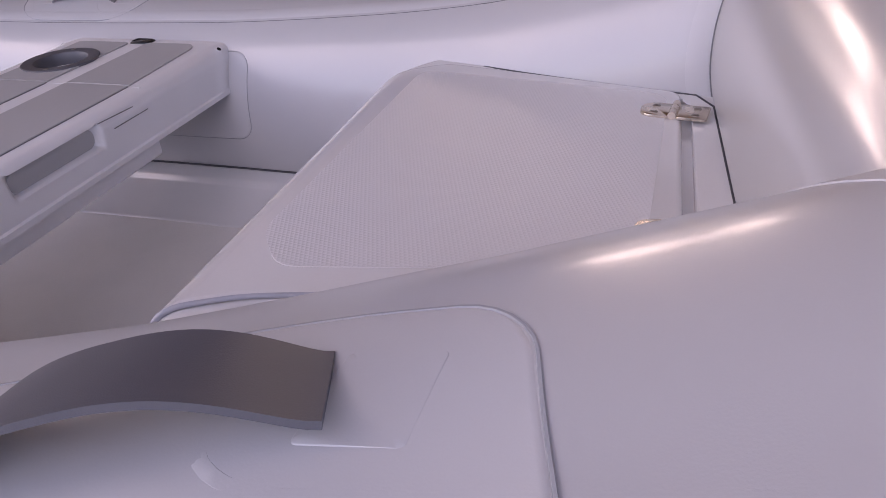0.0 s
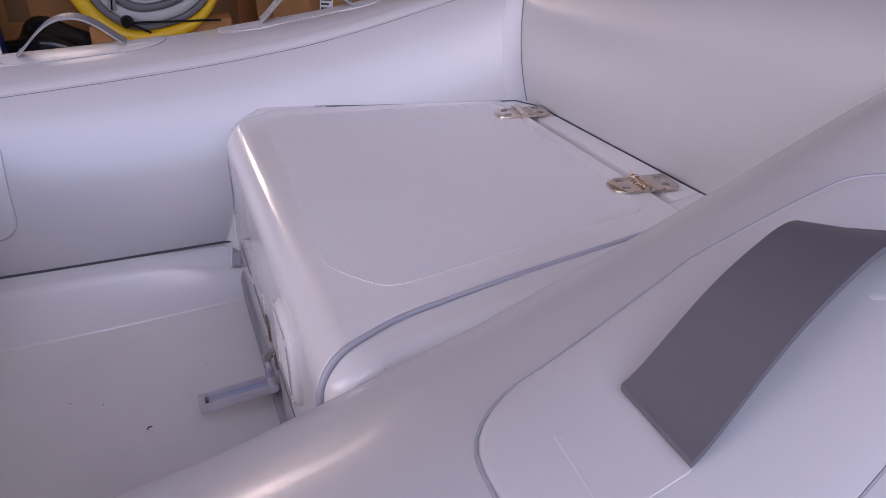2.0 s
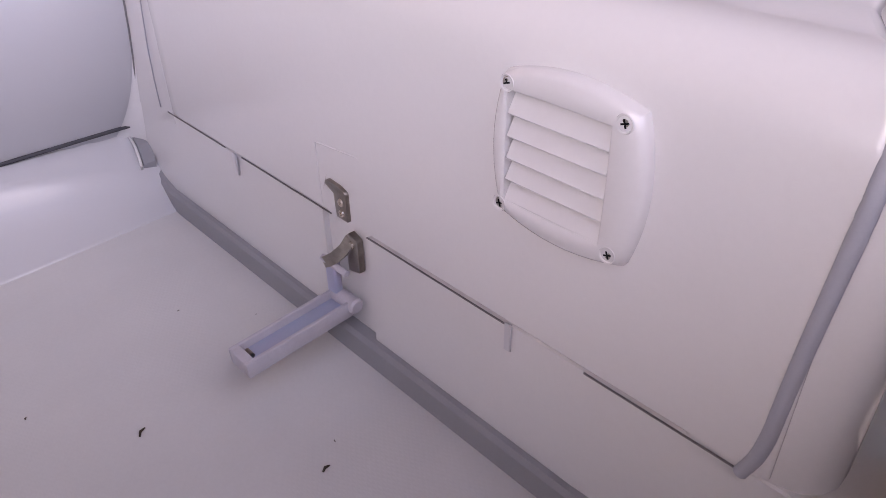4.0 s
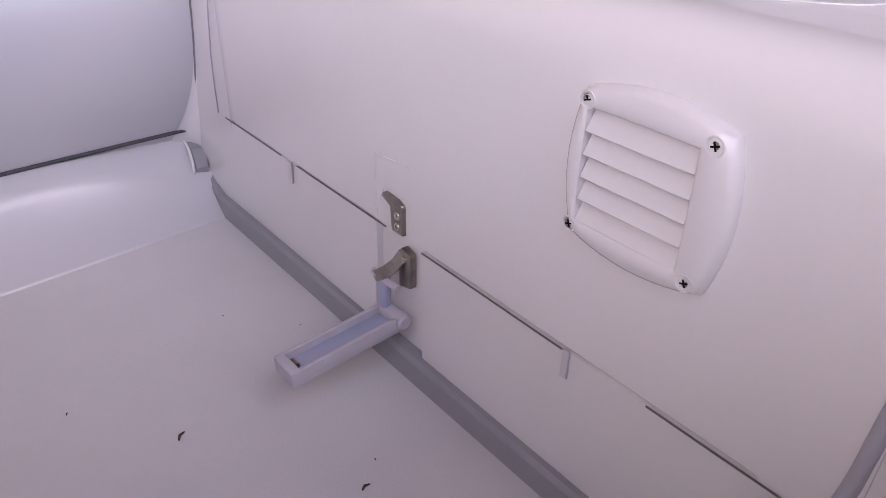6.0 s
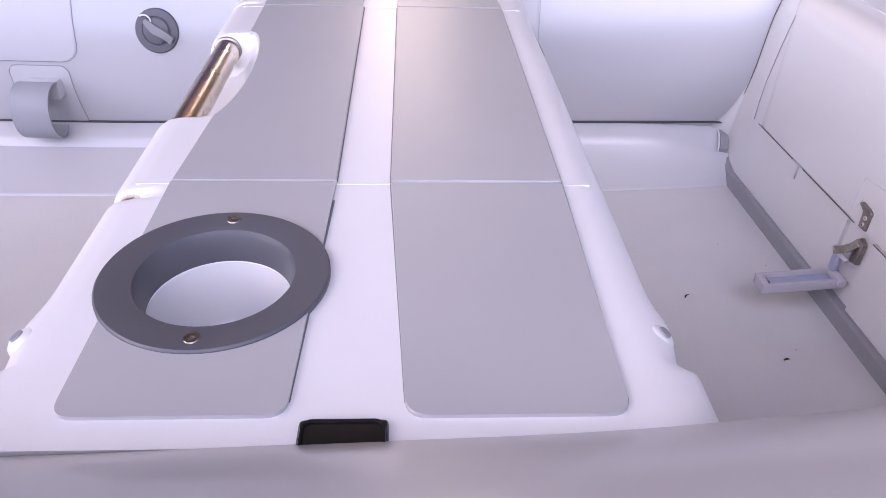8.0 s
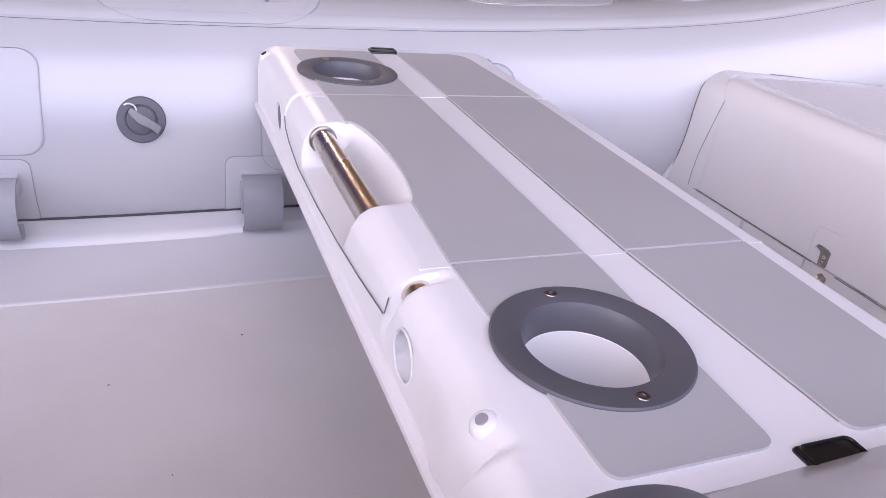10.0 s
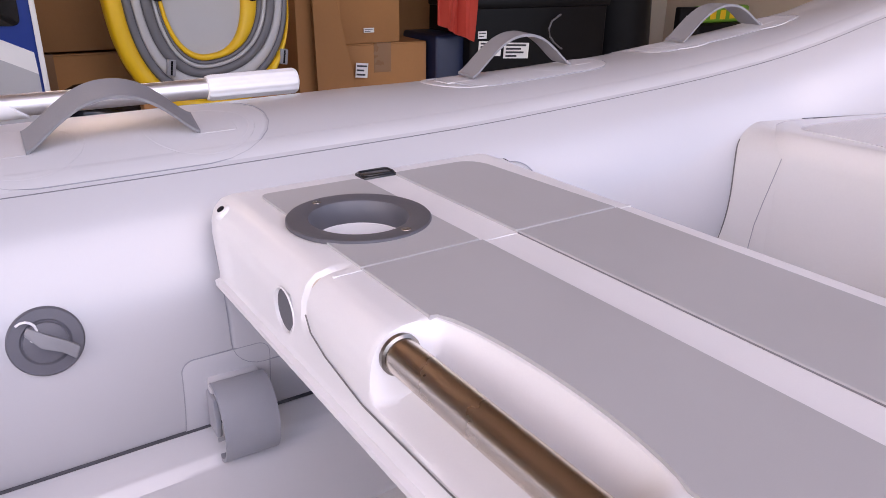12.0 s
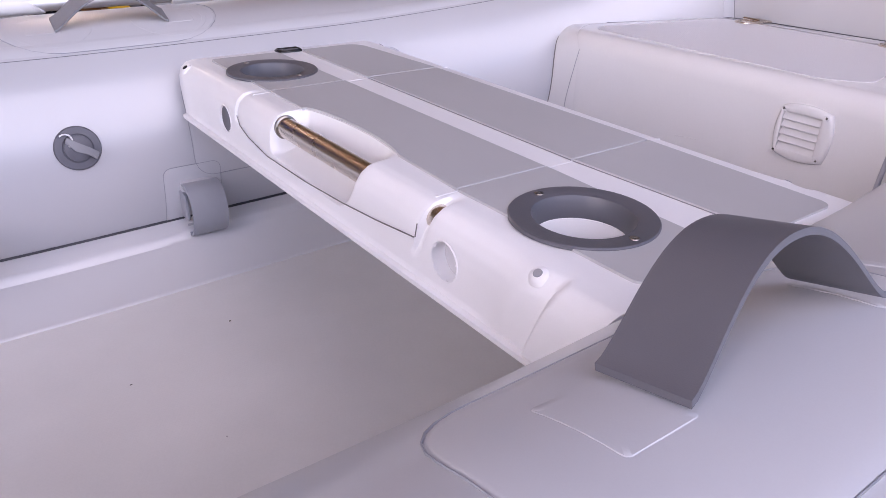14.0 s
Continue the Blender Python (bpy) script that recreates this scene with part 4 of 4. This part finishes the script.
part("rail_socket", lathe([(0.0120, -0.004), (0.0138, -0.003), (0.0138, 0.0), (0.0120, 0.0012)], 24, pose(BX0 + 0.0215, 0.2885, BZ - 0.0165, 90)), TARNISH, bench, "dark ring round the end of the rail")
# curved gap under the rail panel
curve = [(0.379, -0.022), (0.372, -0.033), (0.350, -0.041), (0.298, -0.0495), (0.204, -0.0490), (0.127, -0.0450), (0.063, -0.0395), (0.001, -0.0320)]
part("panel_gap", pipe([(BX0 - 0.0008, y, BZ + z) for y, z in curve], 0.0006, 6), GAPGREY, bench, "dark panel gap")
part("panel_gap", pipe([(BX0 + 0.0002, 0.001, BZ - 0.0320), (BX0 + 0.0022, 0.001, BZ - 0.020)], 0.0005, 6), GAPGREY, bench, "dark panel gap")
# hole bottoms are grey and charcoal to put the shade inside into their colour
for (y, z), mat in zip(HAND_HOLES, (PVC_PATCH, RING)):
    m = Matrix.Translation((BX0 + 0.0005, y, z)) @ Euler((0, radians(-90), 0)).to_matrix().to_4x4()
    deep = -0.014 if mat == PVC_PATCH else -0.0025
    rim = part("hand_hole", lathe([(0.0186, -0.0005), (0.0182, 0.0004), (0.0176, 0.0005), (0.0168, -0.0004), (0.0164, deep)], 40, m), PLASTIC, bench, "round moulded hand hole")
    part("hole_bottom", lathe([(0.0166, deep + 0.0005), (0.0, deep - 0.0015)], 40, m), mat, rim)
for y0, y1 in ((0.294, 0.366),):
    part("panel_gap", pipe([(BX1 + 0.0002, y0, BZ - 0.026), (BX1 + 0.0002, y1, BZ - 0.026)], 0.0006, 6), GLUE, bench, "dark panel gap")
part("under_frame", box(0.10, -0.12, BZ - 0.106, BX1 - 0.010, 0.385, BZ - 0.074, 0.006, 3), PLASTIC, bench)
for x in (BX0 + 0.0075, BX1 - 0.0075):
    for y in (-0.141, 0.574):
        part("boss", lathe([(0.0, 0.0022), (0.0052, 0.0019), (0.0076, 0.0003), (0.0090, -0.003)], 24, pose(x, y, BZ - 0.0058, 0, -32 if x < 0 else 32, 0)), PLASTIC, bench)
        # discs colour in the holes' shade: black at the far end, grey at the near
        part("fixing_hole", lathe([(0.0, 0.0030), (0.0034, 0.0030), (0.0038, 0.0015)], 16, pose(x, y, BZ - 0.0058, 0, -32 if x < 0 else 32, 0)), BLACK if y > 0 else GREYSTRIP, bench, "dark fixing hole" if y > 0 else "fixing hole filled in grey for its shade")
for y, s in ((BY0 + 0.0025, -1), (BY1 - 0.014, 1)):
    plug = part("end_plug", box(-0.001, y - 0.011, BZ - 0.004, 0.0375, y + 0.011, BZ + 0.0030, 0.0025, 3), GLOSSBLACK, bench, "glossy black plastic plug")
    rim = [(px, py, BZ + 0.0032) for px, py in rounded(0.001, y - 0.0088, 0.0355, y + 0.0088, 0.004)]
    part("plug_rim", pipe(rim + rim[:1], 0.0009, 8), GLOSSBLACK, plug)

# the bench sits a little askew between the tubes
ASKEW = Matrix.Translation((0.09 - 0.011, 0.2, 0)) @ Matrix.Rotation(0.035, 4, "Z") @ Matrix.Translation((-0.09, -0.2, 0))
for ob in list(scene.objects):
    if ob.parent is None and ob.name.split(".")[0] in ("bench_seat", "cup_holder"):
        ob.matrix_world = ASKEW @ ob.matrix_world

# ---- tube fittings ----
valve = thing("air_valve", "dark grey round air valve with closed wing cap", "valve")
nrm = tube_normal(14, 1)
zax, xax = nrm, Vector((1, 0, 0))
vm = Matrix.Identity(4)
vm.col[0][:3], vm.col[1][:3], vm.col[2][:3], vm.col[3][:3] = xax, zax.cross(xax), zax, on_tube(-0.323, 14, 1)
part("flange", lathe([(0.0300, -0.002), (0.0300, 0.001), (0.0285, 0.0035), (0.0200, 0.0042), (0.0185, 0.003), (0.0, 0.003)], 48, vm), SHADED_STRAP_VALVE, valve)
part("cap", lathe([(0.0175, 0.002), (0.0172, 0.0062), (0.0150, 0.0072), (0.0, 0.0072)], 40, vm), SHADED_STRAP_VALVE, valve)
part("wing", prism(round_corners([(-0.020, 0.001), (-0.004, -0.006), (0.012, -0.005), (0.024, -0.008), (0.024, 0.003), (0.012, 0.005), (-0.004, 0.006), (-0.020, 0.008)], [0.002] * 8, 3), 0.006, 0.0115, 0.001, 2, m=vm @ pose(0.002, 0, 0, 0, 0, -28)), STRAP, valve)
arcpts = [vm @ Vector((-0.014 + 0.009 * math.cos(a), 0.012 + 0.009 * math.sin(a), 0.008)) for a in [radians(-70 + 25 * i) for i in range(9)]]
part("tether", pipe(arcpts, 0.0012, 8), PLASTIC, valve, "white tether loop")


def oar_clip(x):
    root = thing("oar_clip", "grey rubber hook strap on the inner side of the tube", "oar clip", "oar clips")
    bm, rows = bmesh.new(), []
    wide = 0.052
    for i in range(25):
        a = radians(70 + 235 * i / 24)
        cy, cz = 0.546, 0.071
        ring = []
        for r in (0.0305, 0.0335):
            for dx in (-wide / 2, wide / 2):
                taper = 1.0 if i < 20 else 1 - 0.03 * (i - 19)
                ring.append(bm.verts.new((x + dx * taper, cy + r * math.cos(a), cz + 1.2 * r * math.sin(a))))
        rows.append([ring[0], ring[1], ring[3], ring[2]])
    for a, b in zip(rows, rows[1:]):
        for i in range(4):
            bm.faces.new((a[i], a[(i + 1) % 4], b[(i + 1) % 4], b[i]))
    bm.faces.new(rows[0]), bm.faces.new(rows[-1])
    part("hook_band", bm, CLIP_GREY, root)
    part("tongue", box(x - 0.026, 0.548, 0.052, x - 0.020, 0.574, 0.094, 0.002, 2), CLIP_GREY, root)
    part("mount", box(x - 0.024, 0.560, 0.080, x + 0.024, 0.580, 0.108, 0.003, 2), PVC_PATCH, root)
    return root


oar_clip(-0.174)
oar_clip(-0.496)

oar = thing("oar", "aluminium oar with a white ribbed grip lying on the far tube", "oar")
o0, o1 = Vector((0.030, 0.882, 0.3285)), Vector((-1.0, 0.905, 0.311))
d = (o1 - o0).normalized()
part("shaft", pipe([o0 + d * 0.11, o0 + d * 0.8], 0.0125, 24), ALU, oar)
ring_data = []
for s, r in ((0.0, 0.010), (0.002, 0.0145), (0.006, 0.0155), (0.114, 0.0150), (0.119, 0.0150), (0.120, 0.0128)):
    ring_data.append([o0 + d * s + (r * (1 + (0.09 if 0.004 < s < 0.116 and k % 4 < 2 else 0))) * (math.cos(2 * math.pi * k / 48) * d.cross(Vector((0, 0, 1))).normalized() + math.sin(2 * math.pi * k / 48) * Vector((0, 0, 1))) for k in range(48)])
part("grip", loft(ring_data), PLASTIC, oar, "white ribbed plastic grip")
socket = []
for r, at in ((0.0122, 0.318), (0.0150, 0.319), (0.0158, 0.345), (0.0160, 0.40), (0.0165, 0.62), (0.0165, 0.80)):
    across = d.cross(Vector((0, 0, 1))).normalized()
    slant = 0.032 if at < 0.33 else 0.02 if at < 0.36 else 0.0
    socket.append([o0 + d * (at + slant * (0.5 + 0.5 * math.sin(2 * math.pi * k / 32))) + r * (math.cos(2 * math.pi * k / 32) * across + math.sin(2 * math.pi * k / 32) * Vector((0, 0, 1))) for k in range(32)])
part("socket", loft(socket), PLASTIC, oar, "white plastic blade socket with a slanted end")
blade = prism(round_corners([(-0.80, 0.83), (-0.80, 0.98), (-1.10, 1.0), (-1.10, 0.82)], [0.03] * 4), 0.312, 0.324, 0.004, 2)
part("blade", blade, PLASTIC, oar)

# ---- garage round the boat ----
GZ, GROUND = -0.212, -0.42
tagged(part("ground", box(-60, -60, GROUND - 0.3, 60, 60, GROUND), CONCRETE), "plain grey concrete shed floor and yard", "floor", kind="structure")
tagged(part("wall_back", box(-4.4, 4.2, GROUND, 4.6, 4.35, 2.4), PLASTER), "plain cream painted shed wall", "wall", kind="structure")
tagged(part("wall_bow", box(4.45, -0.75, GROUND, 4.6, 4.2, 2.4), PLASTER), "plain cream painted shed wall", "wall", kind="structure")
tagged(part("wall_stern", box(-4.4, 0.3, GROUND, -4.25, 4.2, 2.4), PLASTER), "plain cream painted shed wall", "wall", kind="structure")
tagged(part("ceiling", box(-4.4, -0.60, 2.4, 4.6, 4.35, 2.55), ROOFWOOD), "plain brown boarded shed ceiling", "ceiling", kind="structure")



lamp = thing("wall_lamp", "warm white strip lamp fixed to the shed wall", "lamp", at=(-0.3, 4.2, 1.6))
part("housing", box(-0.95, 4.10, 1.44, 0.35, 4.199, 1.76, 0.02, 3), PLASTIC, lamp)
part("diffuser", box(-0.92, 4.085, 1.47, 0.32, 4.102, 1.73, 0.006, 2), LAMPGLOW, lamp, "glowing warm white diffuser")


def flat_outline(points, y0, y1):
    """An upright slab from an outline in x and z, between two depths."""
    return prism([(x, -z) for x, z in points][::-1], -y1, -y0, 0.0, m=Matrix(((1, 0, 0, 0), (0, 0, -1, 0), (0, -1, 0, 0), (0, 0, 0, 1))))


panel = thing("painted_board", "blue and white painted board standing behind the boat", "board", at=(-0.5, 2.36, GZ))
part("board", box(-1.2, 2.306, GZ, -0.172, 2.42, 1.3, 0.004), BLUE, panel, "dark blue board")
part("edge_trim", box(-0.178, 2.298, GZ, -0.164, 2.3055, 1.3, 0.002), PAPER, panel, "white edge trim")
part("white_stripe", flat_outline([(-1.2, 0.73), (-0.187, 0.218), (-0.185, 0.159), (-1.2, 0.68)], 2.3015, 2.3065), PAPER, panel, "white diagonal stripe")
part("grey_field", flat_outline([(-1.2, 0.68), (-0.185, 0.159), (-0.185, GZ + 0.01), (-1.2, GZ + 0.01)], 2.3020, 2.3065), TOYLIGHT, panel, "light grey lower field")
part("dark_window", prism(round_corners([(-0.75, -0.62), (-0.203, -0.62), (-0.207, -0.290), (-0.75, -0.300)], [0.02] * 4), -2.3065, -2.299, 0.003, 2, m=Matrix(((1, 0, 0, 0), (0, 0, -1, 0), (0, -1, 0, 0), (0, 0, 0, 1)))), GLOSSBLACK, panel, "glossy black window")


def labelled(x, z, w, h, y, parent, bars=3, tilt=0.0):
    m = pose(x, y, z, 0, tilt, 0)
    paper = part("label", box(-w / 2, -0.0008, -h / 2, w / 2, 0.0004, h / 2, m=m), PAPER, parent, "white paper label with dark bars")
    for i in range(bars):
        zz = h / 2 - h * (i + 0.7) / (bars + 0.4)
        ww = w * (0.40, 0.30, 0.36, 0.22)[i % 4]
        part("print_bar", box(-w * 0.42, -0.0016, zz - h * 0.06, -w * 0.42 + 2 * ww, -0.0007, zz + h * 0.06, m=m), INK, paper)


def carton(x0, x1, y0, y1, z0, z1, turn=0.0, label="closed brown cardboard carton in the stack behind the boat", tape=True):
    cx, cy = (x0 + x1) / 2, (y0 + y1) / 2
    root = thing("cardboard_carton", label, "carton", "cartons stacked behind the boat", at=(cx, cy, z0))
    m = pose(cx, cy, 0, 0, 0, turn)
    w, d = (x1 - x0) / 2, (y1 - y0) / 2
    part("body", box(-w, -d, z0, w, d, z1 - 0.004, 0.004, 2, m=m), CARD, root)
    for s in (-1, 1):
        part("flap", box(-w + 0.002, min(0.0015 * s, s * d), z1 - 0.0045, w - 0.002, max(0.0015 * s, s * d), z1, 0.001, 1, m=m), CARD, root)
    if tape:
        part("tape", box(-0.03, -d - 0.0012, z1 - 0.09, 0.03, -d + 0.01, z1 + 0.0012, 0.0005, 1, m=m), TAPE, root, "brown packing tape")
    return root


carton(-0.61, 0.30, 2.02, 2.35, GZ, 0.02)
carton(-0.615, 0.305, 2.02, 2.35, 0.02, 0.240)
carton(-0.61, 0.31, 2.018, 2.35, 0.246, 0.386, tape=False)
carton(-0.60, 0.30, 2.022, 2.35, 0.389, 0.62)
tall = carton(0.49, 0.64, 2.02, 2.40, GZ, 0.95, 6, "tall narrow brown cardboard carton with an open flap", False)
part("open_flap", flat_outline([(0.548, 0.60), (0.575, 0.60), (0.684, 0.095), (0.700, -0.10), (0.562, -0.10)], 1.985, 1.993), CARD, tall, "bent open flap")
big = carton(0.66, 0.98, 2.06, 2.45, GZ, 0.222, -2, "brown cardboard carton with a white paper label")
labelled(0.735, 0.143, 0.042, 0.045, 2.052, big, 3, 6)
bulged = carton(0.655, 0.880, 2.07, 2.45, 0.222, 0.62, 1, "bulging brown cardboard carton on top of another", False)
labelled(0.770, 0.262, 0.036, 0.014, 2.066, bulged, 2)
carton(0.90, 1.10, 2.24, 2.5, GZ, 0.62, 0, "dark brown cardboard carton at the back of the stack", False)

cloth = bmesh.new()
rows = []
for i in range(15):
    z = 0.62 - 0.34 * i / 14
    row = []
    for j in range(17):
        t = j / 16
        row.append(cloth.verts.new((0.98 + 0.128 * t + 0.02 * (1 - i / 14), 1.962 + 0.014 * math.sin(9 * t + 3 * i / 14) + 0.008 * math.sin(23 * t), z - 0.055 * t * i / 14)))
    rows.append(row)
for a, b in zip(rows, rows[1:]):
    for i in range(16):
        cloth.faces.new((a[i], a[i + 1], b[i + 1], b[i]))
ext = bmesh.ops.extrude_face_region(cloth, geom=list(cloth.faces))
bmesh.ops.translate(cloth, verts=[v for v in ext["geom"] if isinstance(v, bmesh.types.BMVert)], vec=(0, 0.004, 0))
tagged(part("red_cloth", cloth, RED), "crumpled red fabric bag hanging beside the black cases", "bag")
tub = thing("blue_tub", "dark blue plastic tub under the red cloth", "tub", at=(1.05, 2.1, GZ))
part("body", box(0.99, 2.02, GZ, 1.12, 2.3, 0.24, 0.012, 3), NAVY, tub)

case = thing("black_case", "large black storage case with white paper labels", "storage case", at=(1.4, 2.15, GZ))
part("body", box(1.095, 1.98, GZ, 1.695, 2.4, 0.335, 0.012, 3), BLACK, case)
part("rim", box(1.090, 1.972, 0.322, 1.700, 2.4, 0.352, 0.006, 2), BLACK, case)
part("handle", pipe([(1.475, 1.982, 0.296), (1.456, 1.968, 0.294), (1.418, 1.960, 0.277), (1.406, 1.958, 0.253), (1.415, 1.960, 0.225), (1.437, 1.964, 0.205), (1.468, 1.970, 0.186), (1.49, 1.982, 0.180)], 0.0035, 8), TOYGREY, case, "grey wire handle")
labelled(1.141, 0.241, 0.034, 0.024, 1.978, case, 2)
labelled(1.173, 0.1956, 0.092, 0.047, 1.978, case, 4, 3)
labelled(1.284, 0.184, 0.106, 0.052, 1.978, case, 4, 3)
upper = thing("black_case", "black storage case stacked on another case", "storage case", at=(1.4, 2.15, 0.353))
part("body", box(1.10, 2.0, 0.353, 1.69, 2.4, 0.68, 0.012, 3), BLACK, upper)
for x in (1.2, 1.6):
    part("clasp", box(x - 0.03, 1.985, 0.36, x + 0.03, 2.003, 0.40, 0.004, 2), BLACK, upper)
column = thing("black_bundle", "shiny black plastic wrapped bundle standing upright", "bundle", at=(1.85, 2.2, GZ))
part("wrap", lathe([(0.0, 0.9), (0.13, 0.88), (0.160, 0.7), (0.152, 0.4), (0.165, 0.1), (0.15, GZ), (0.0, GZ)], 18, pose(1.93, 2.2, 0)), BLACK, column)
small = thing("black_box", "small black box with a white label", "box", at=(2.2, 2.3, GZ))
part("body", box(2.287, 2.25, GZ, 2.418, 2.285, 0.2826, 0.006, 2), BLACK, small)
labelled(2.348, 0.2367, 0.052, 0.018, 2.248, small, 1)
green = thing("green_pack", "bright green packaged goods on a black pack", "package", at=(2.5, 2.5, GZ))
part("lower_pack", box(2.49, 2.40, GZ, 2.90, 2.47, 0.188, 0.02, 3), BLACK, green, "black lower pack")
part("upper_pack", box(2.50, 2.42, 0.189, 2.89, 2.47, 0.270, 0.015, 3), GREEN, green)
for k in range(5):
    part("pale_print", box(2.52 + 0.072 * k, 2.4185, 0.205, 2.56 + 0.072 * k, 2.421, 0.250, m=pose(0, 0, 0.002 * (k % 2))), YELLOW, green, "yellow print")


def toy_point(left, right, deep, t, y):
    """A place on one loop of the leaning dinghy: half widths to either side and the depth of its round end."""
    c, q = math.cos(t), math.sin(t)
    u = math.copysign(abs(c) ** 0.84, c) * (right if c > 0 else left)
    v = abs(q) ** 0.84 * deep if q > 0 else -abs(q) ** 0.7 * 0.78
    return Vector((0.318 + u + 0.09 * v, y, 0.382 + 0.16 * u - v))


def toy_band(name, inner, outer, y, swell, mat, label=""):
    """One inflated band between two loops, round towards the front."""
    rings = []
    for i in range(96):
        t = 2 * math.pi * i / 96
        a, b = toy_point(*inner, t, y), toy_point(*outer, t, y)
        ring = [a.lerp(b, 0.5 - 0.5 * math.cos(math.pi * k / 8)) + Vector((0, -min(swell, 0.5 * (b - a).length) * math.sin(math.pi * k / 8), 0)) for k in range(9)]
        ring += [b + Vector((0, 0.05, 0)), a + Vector((0, 0.05, 0))]
        rings.append(ring)
    return part(name, loft(rings + rings[:1], False), mat, toy, label)


toy = thing("toy_dinghy", "yellow and grey inflatable dinghy standing on end", "dinghy", at=(0.318, 2.45, GZ))
LOOPS = [(0.124, 0.122, 0.207), (0.136, 0.176, 0.227), (0.144, 0.195, 0.240), (0.155, 0.209, 0.252), (0.188, 0.238, 0.280), (0.214, 0.262, 0.318), (0.241, 0.280, 0.344), (0.292, 0.282, 0.392)]
BANDS = [("inner_tube", YELLOW, 0.018), ("inner_band", TOYGREY, 0.008), ("light_band", TOYLIGHT, 0.007), ("middle_band", TOYGREY, 0.014), ("light_band", TOYLIGHT, 0.010), ("outer_band", TOYGREY, 0.010), ("outer_tube", YELLOW, 0.024)]
for k, (name, mat, swell) in enumerate(BANDS):
    toy_band(name, LOOPS[k], LOOPS[k + 1], 2.425 + 0.003 * (k % 2), swell, mat)
sheet = [toy_point(0.130, 0.130, 0.213, 2 * math.pi * i / 64, 0) for i in range(64)]
part("floor_sheet", flat_outline([(p.x, p.z) for p in sheet][::-1], 2.432, 2.445), TOYLIGHT, toy, "light grey floor sheet")
for x, z in ((0.197, 0.140), (0.573, 0.155)):
    lug = part("lug", box(-0.014, -0.010, -0.028, 0.014, 0.012, 0.024, 0.004, 2, m=pose(x, 2.415, z, 0, 8)), STRAP, toy, "dark rubber lug")
    part("lug_slot", box(-0.003, -0.0112, -0.024, 0.003, -0.009, 0.020, m=pose(x, 2.415, z, 0, 8)), BLACK, lug)
for x, z in ((0.180, 0.366), (0.478, 0.362)):
    row = part("rowlock", lathe([(0.0, 0.03), (0.012, 0.03), (0.016, 0.026), (0.017, 0.008), (0.026, 0.005), (0.027, 0.0), (0.0, 0.0)], 20, pose(x, 2.408, z, 90)), GLOSSBLACK, toy, "black plastic rowlock")
    part("pin", pipe([(x + 0.006, 2.390, z - 0.002), (x + 0.026, 2.384, z - 0.006)], 0.004, 8), STEEL, row)
part("foot", box(0.10, 2.43, GZ, 0.60, 2.55, 0.06, 0.01), CARD, toy)

bag = thing("black_bag", "slumped black bag lying before the cartons", "bag", at=(-0.02, 2.5, GZ))
heap = bmesh.new()
bmesh.ops.create_icosphere(heap, subdivisions=4, radius=1.0)
for v in heap.verts:
    p = v.co.copy()
    k = 1 + 0.10 * math.sin(5 * p.x + 2 * p.z) + 0.07 * math.sin(9 * p.z + 4 * p.y + 3 * p.x)
    v.co = Vector((-0.04 + 0.19 * p.x * k, 2.50 + 0.10 * p.y * k, max(GZ, -0.07 + 0.145 * p.z * k)))
part("cover", heap, GLOSSBLACK, bag)
for end in ((0.56, 2.40, 0.060), (0.31, 2.40, 0.030)):
    part("rod", pipe([(0.24, 2.395, 0.070), end], 0.004, 8), BLACK, toy, "thin black rod")
part("valve", lathe([(0.0, 0.022), (0.016, 0.022), (0.02, 0.018), (0.024, 0.0), (0.0, 0.0)], 20, pose(0.236, 2.402, 0.072, 90)), GLOSSBLACK, toy, "black plastic valve")

# the stores stand well behind the boat, spread out from the spot they are seen from
SPREAD = Vector((-0.325, -0.075, 0.48))
SHIFT = {"green_pack": (0.24, 0, 0), "black_box": (0.10, 0, 0), "red_cloth": (-0.075, 0, 0)}
for ob in list(scene.objects):
    kind = ob.name.split(".")[0]
    if ob.parent is None and kind in ("cardboard_carton", "red_cloth", "blue_tub", "black_case", "black_bundle", "black_box", "green_pack"):
        k = 1.3
        ob.location = SPREAD + (ob.location - SPREAD) * k + Vector(SHIFT.get(kind, (-0.05, 0, 0)))
        ob.scale = (k, k, k)

# ---- small debris on the deck ----
for x, y, l, a in ((0.355, 0.238, 0.0075, 50), (0.431, 0.135, 0.006, 20), (0.47, 0.30, 0.0015, 30), (0.30, 0.30, 0.0025, 70), (0.26, 0.315, 0.002, 10), (-0.22, 0.33, 0.003, 40), (-0.30, 0.12, 0.002, 80), (-0.36, 0.26, 0.0025, 15), (0.447, 0.150, 0.002, 80), (0.425, 0.345, 0.0018, 10)):
    m = pose(x, y, 0.0012, 0, 0, a)
    tagged(part("debris", pipe([m @ Vector((-l / 2, 0, 0)), m @ Vector((0, l * 0.12, 0.0004)), m @ Vector((l / 2, -l * 0.1, 0))], [min(0.0007, 0.12 * l), min(0.001, 0.2 * l), min(0.0005, 0.1 * l)], 6), DIRT), "tiny dark crumb of dirt on the deck", "debris", "crumbs on the deck")
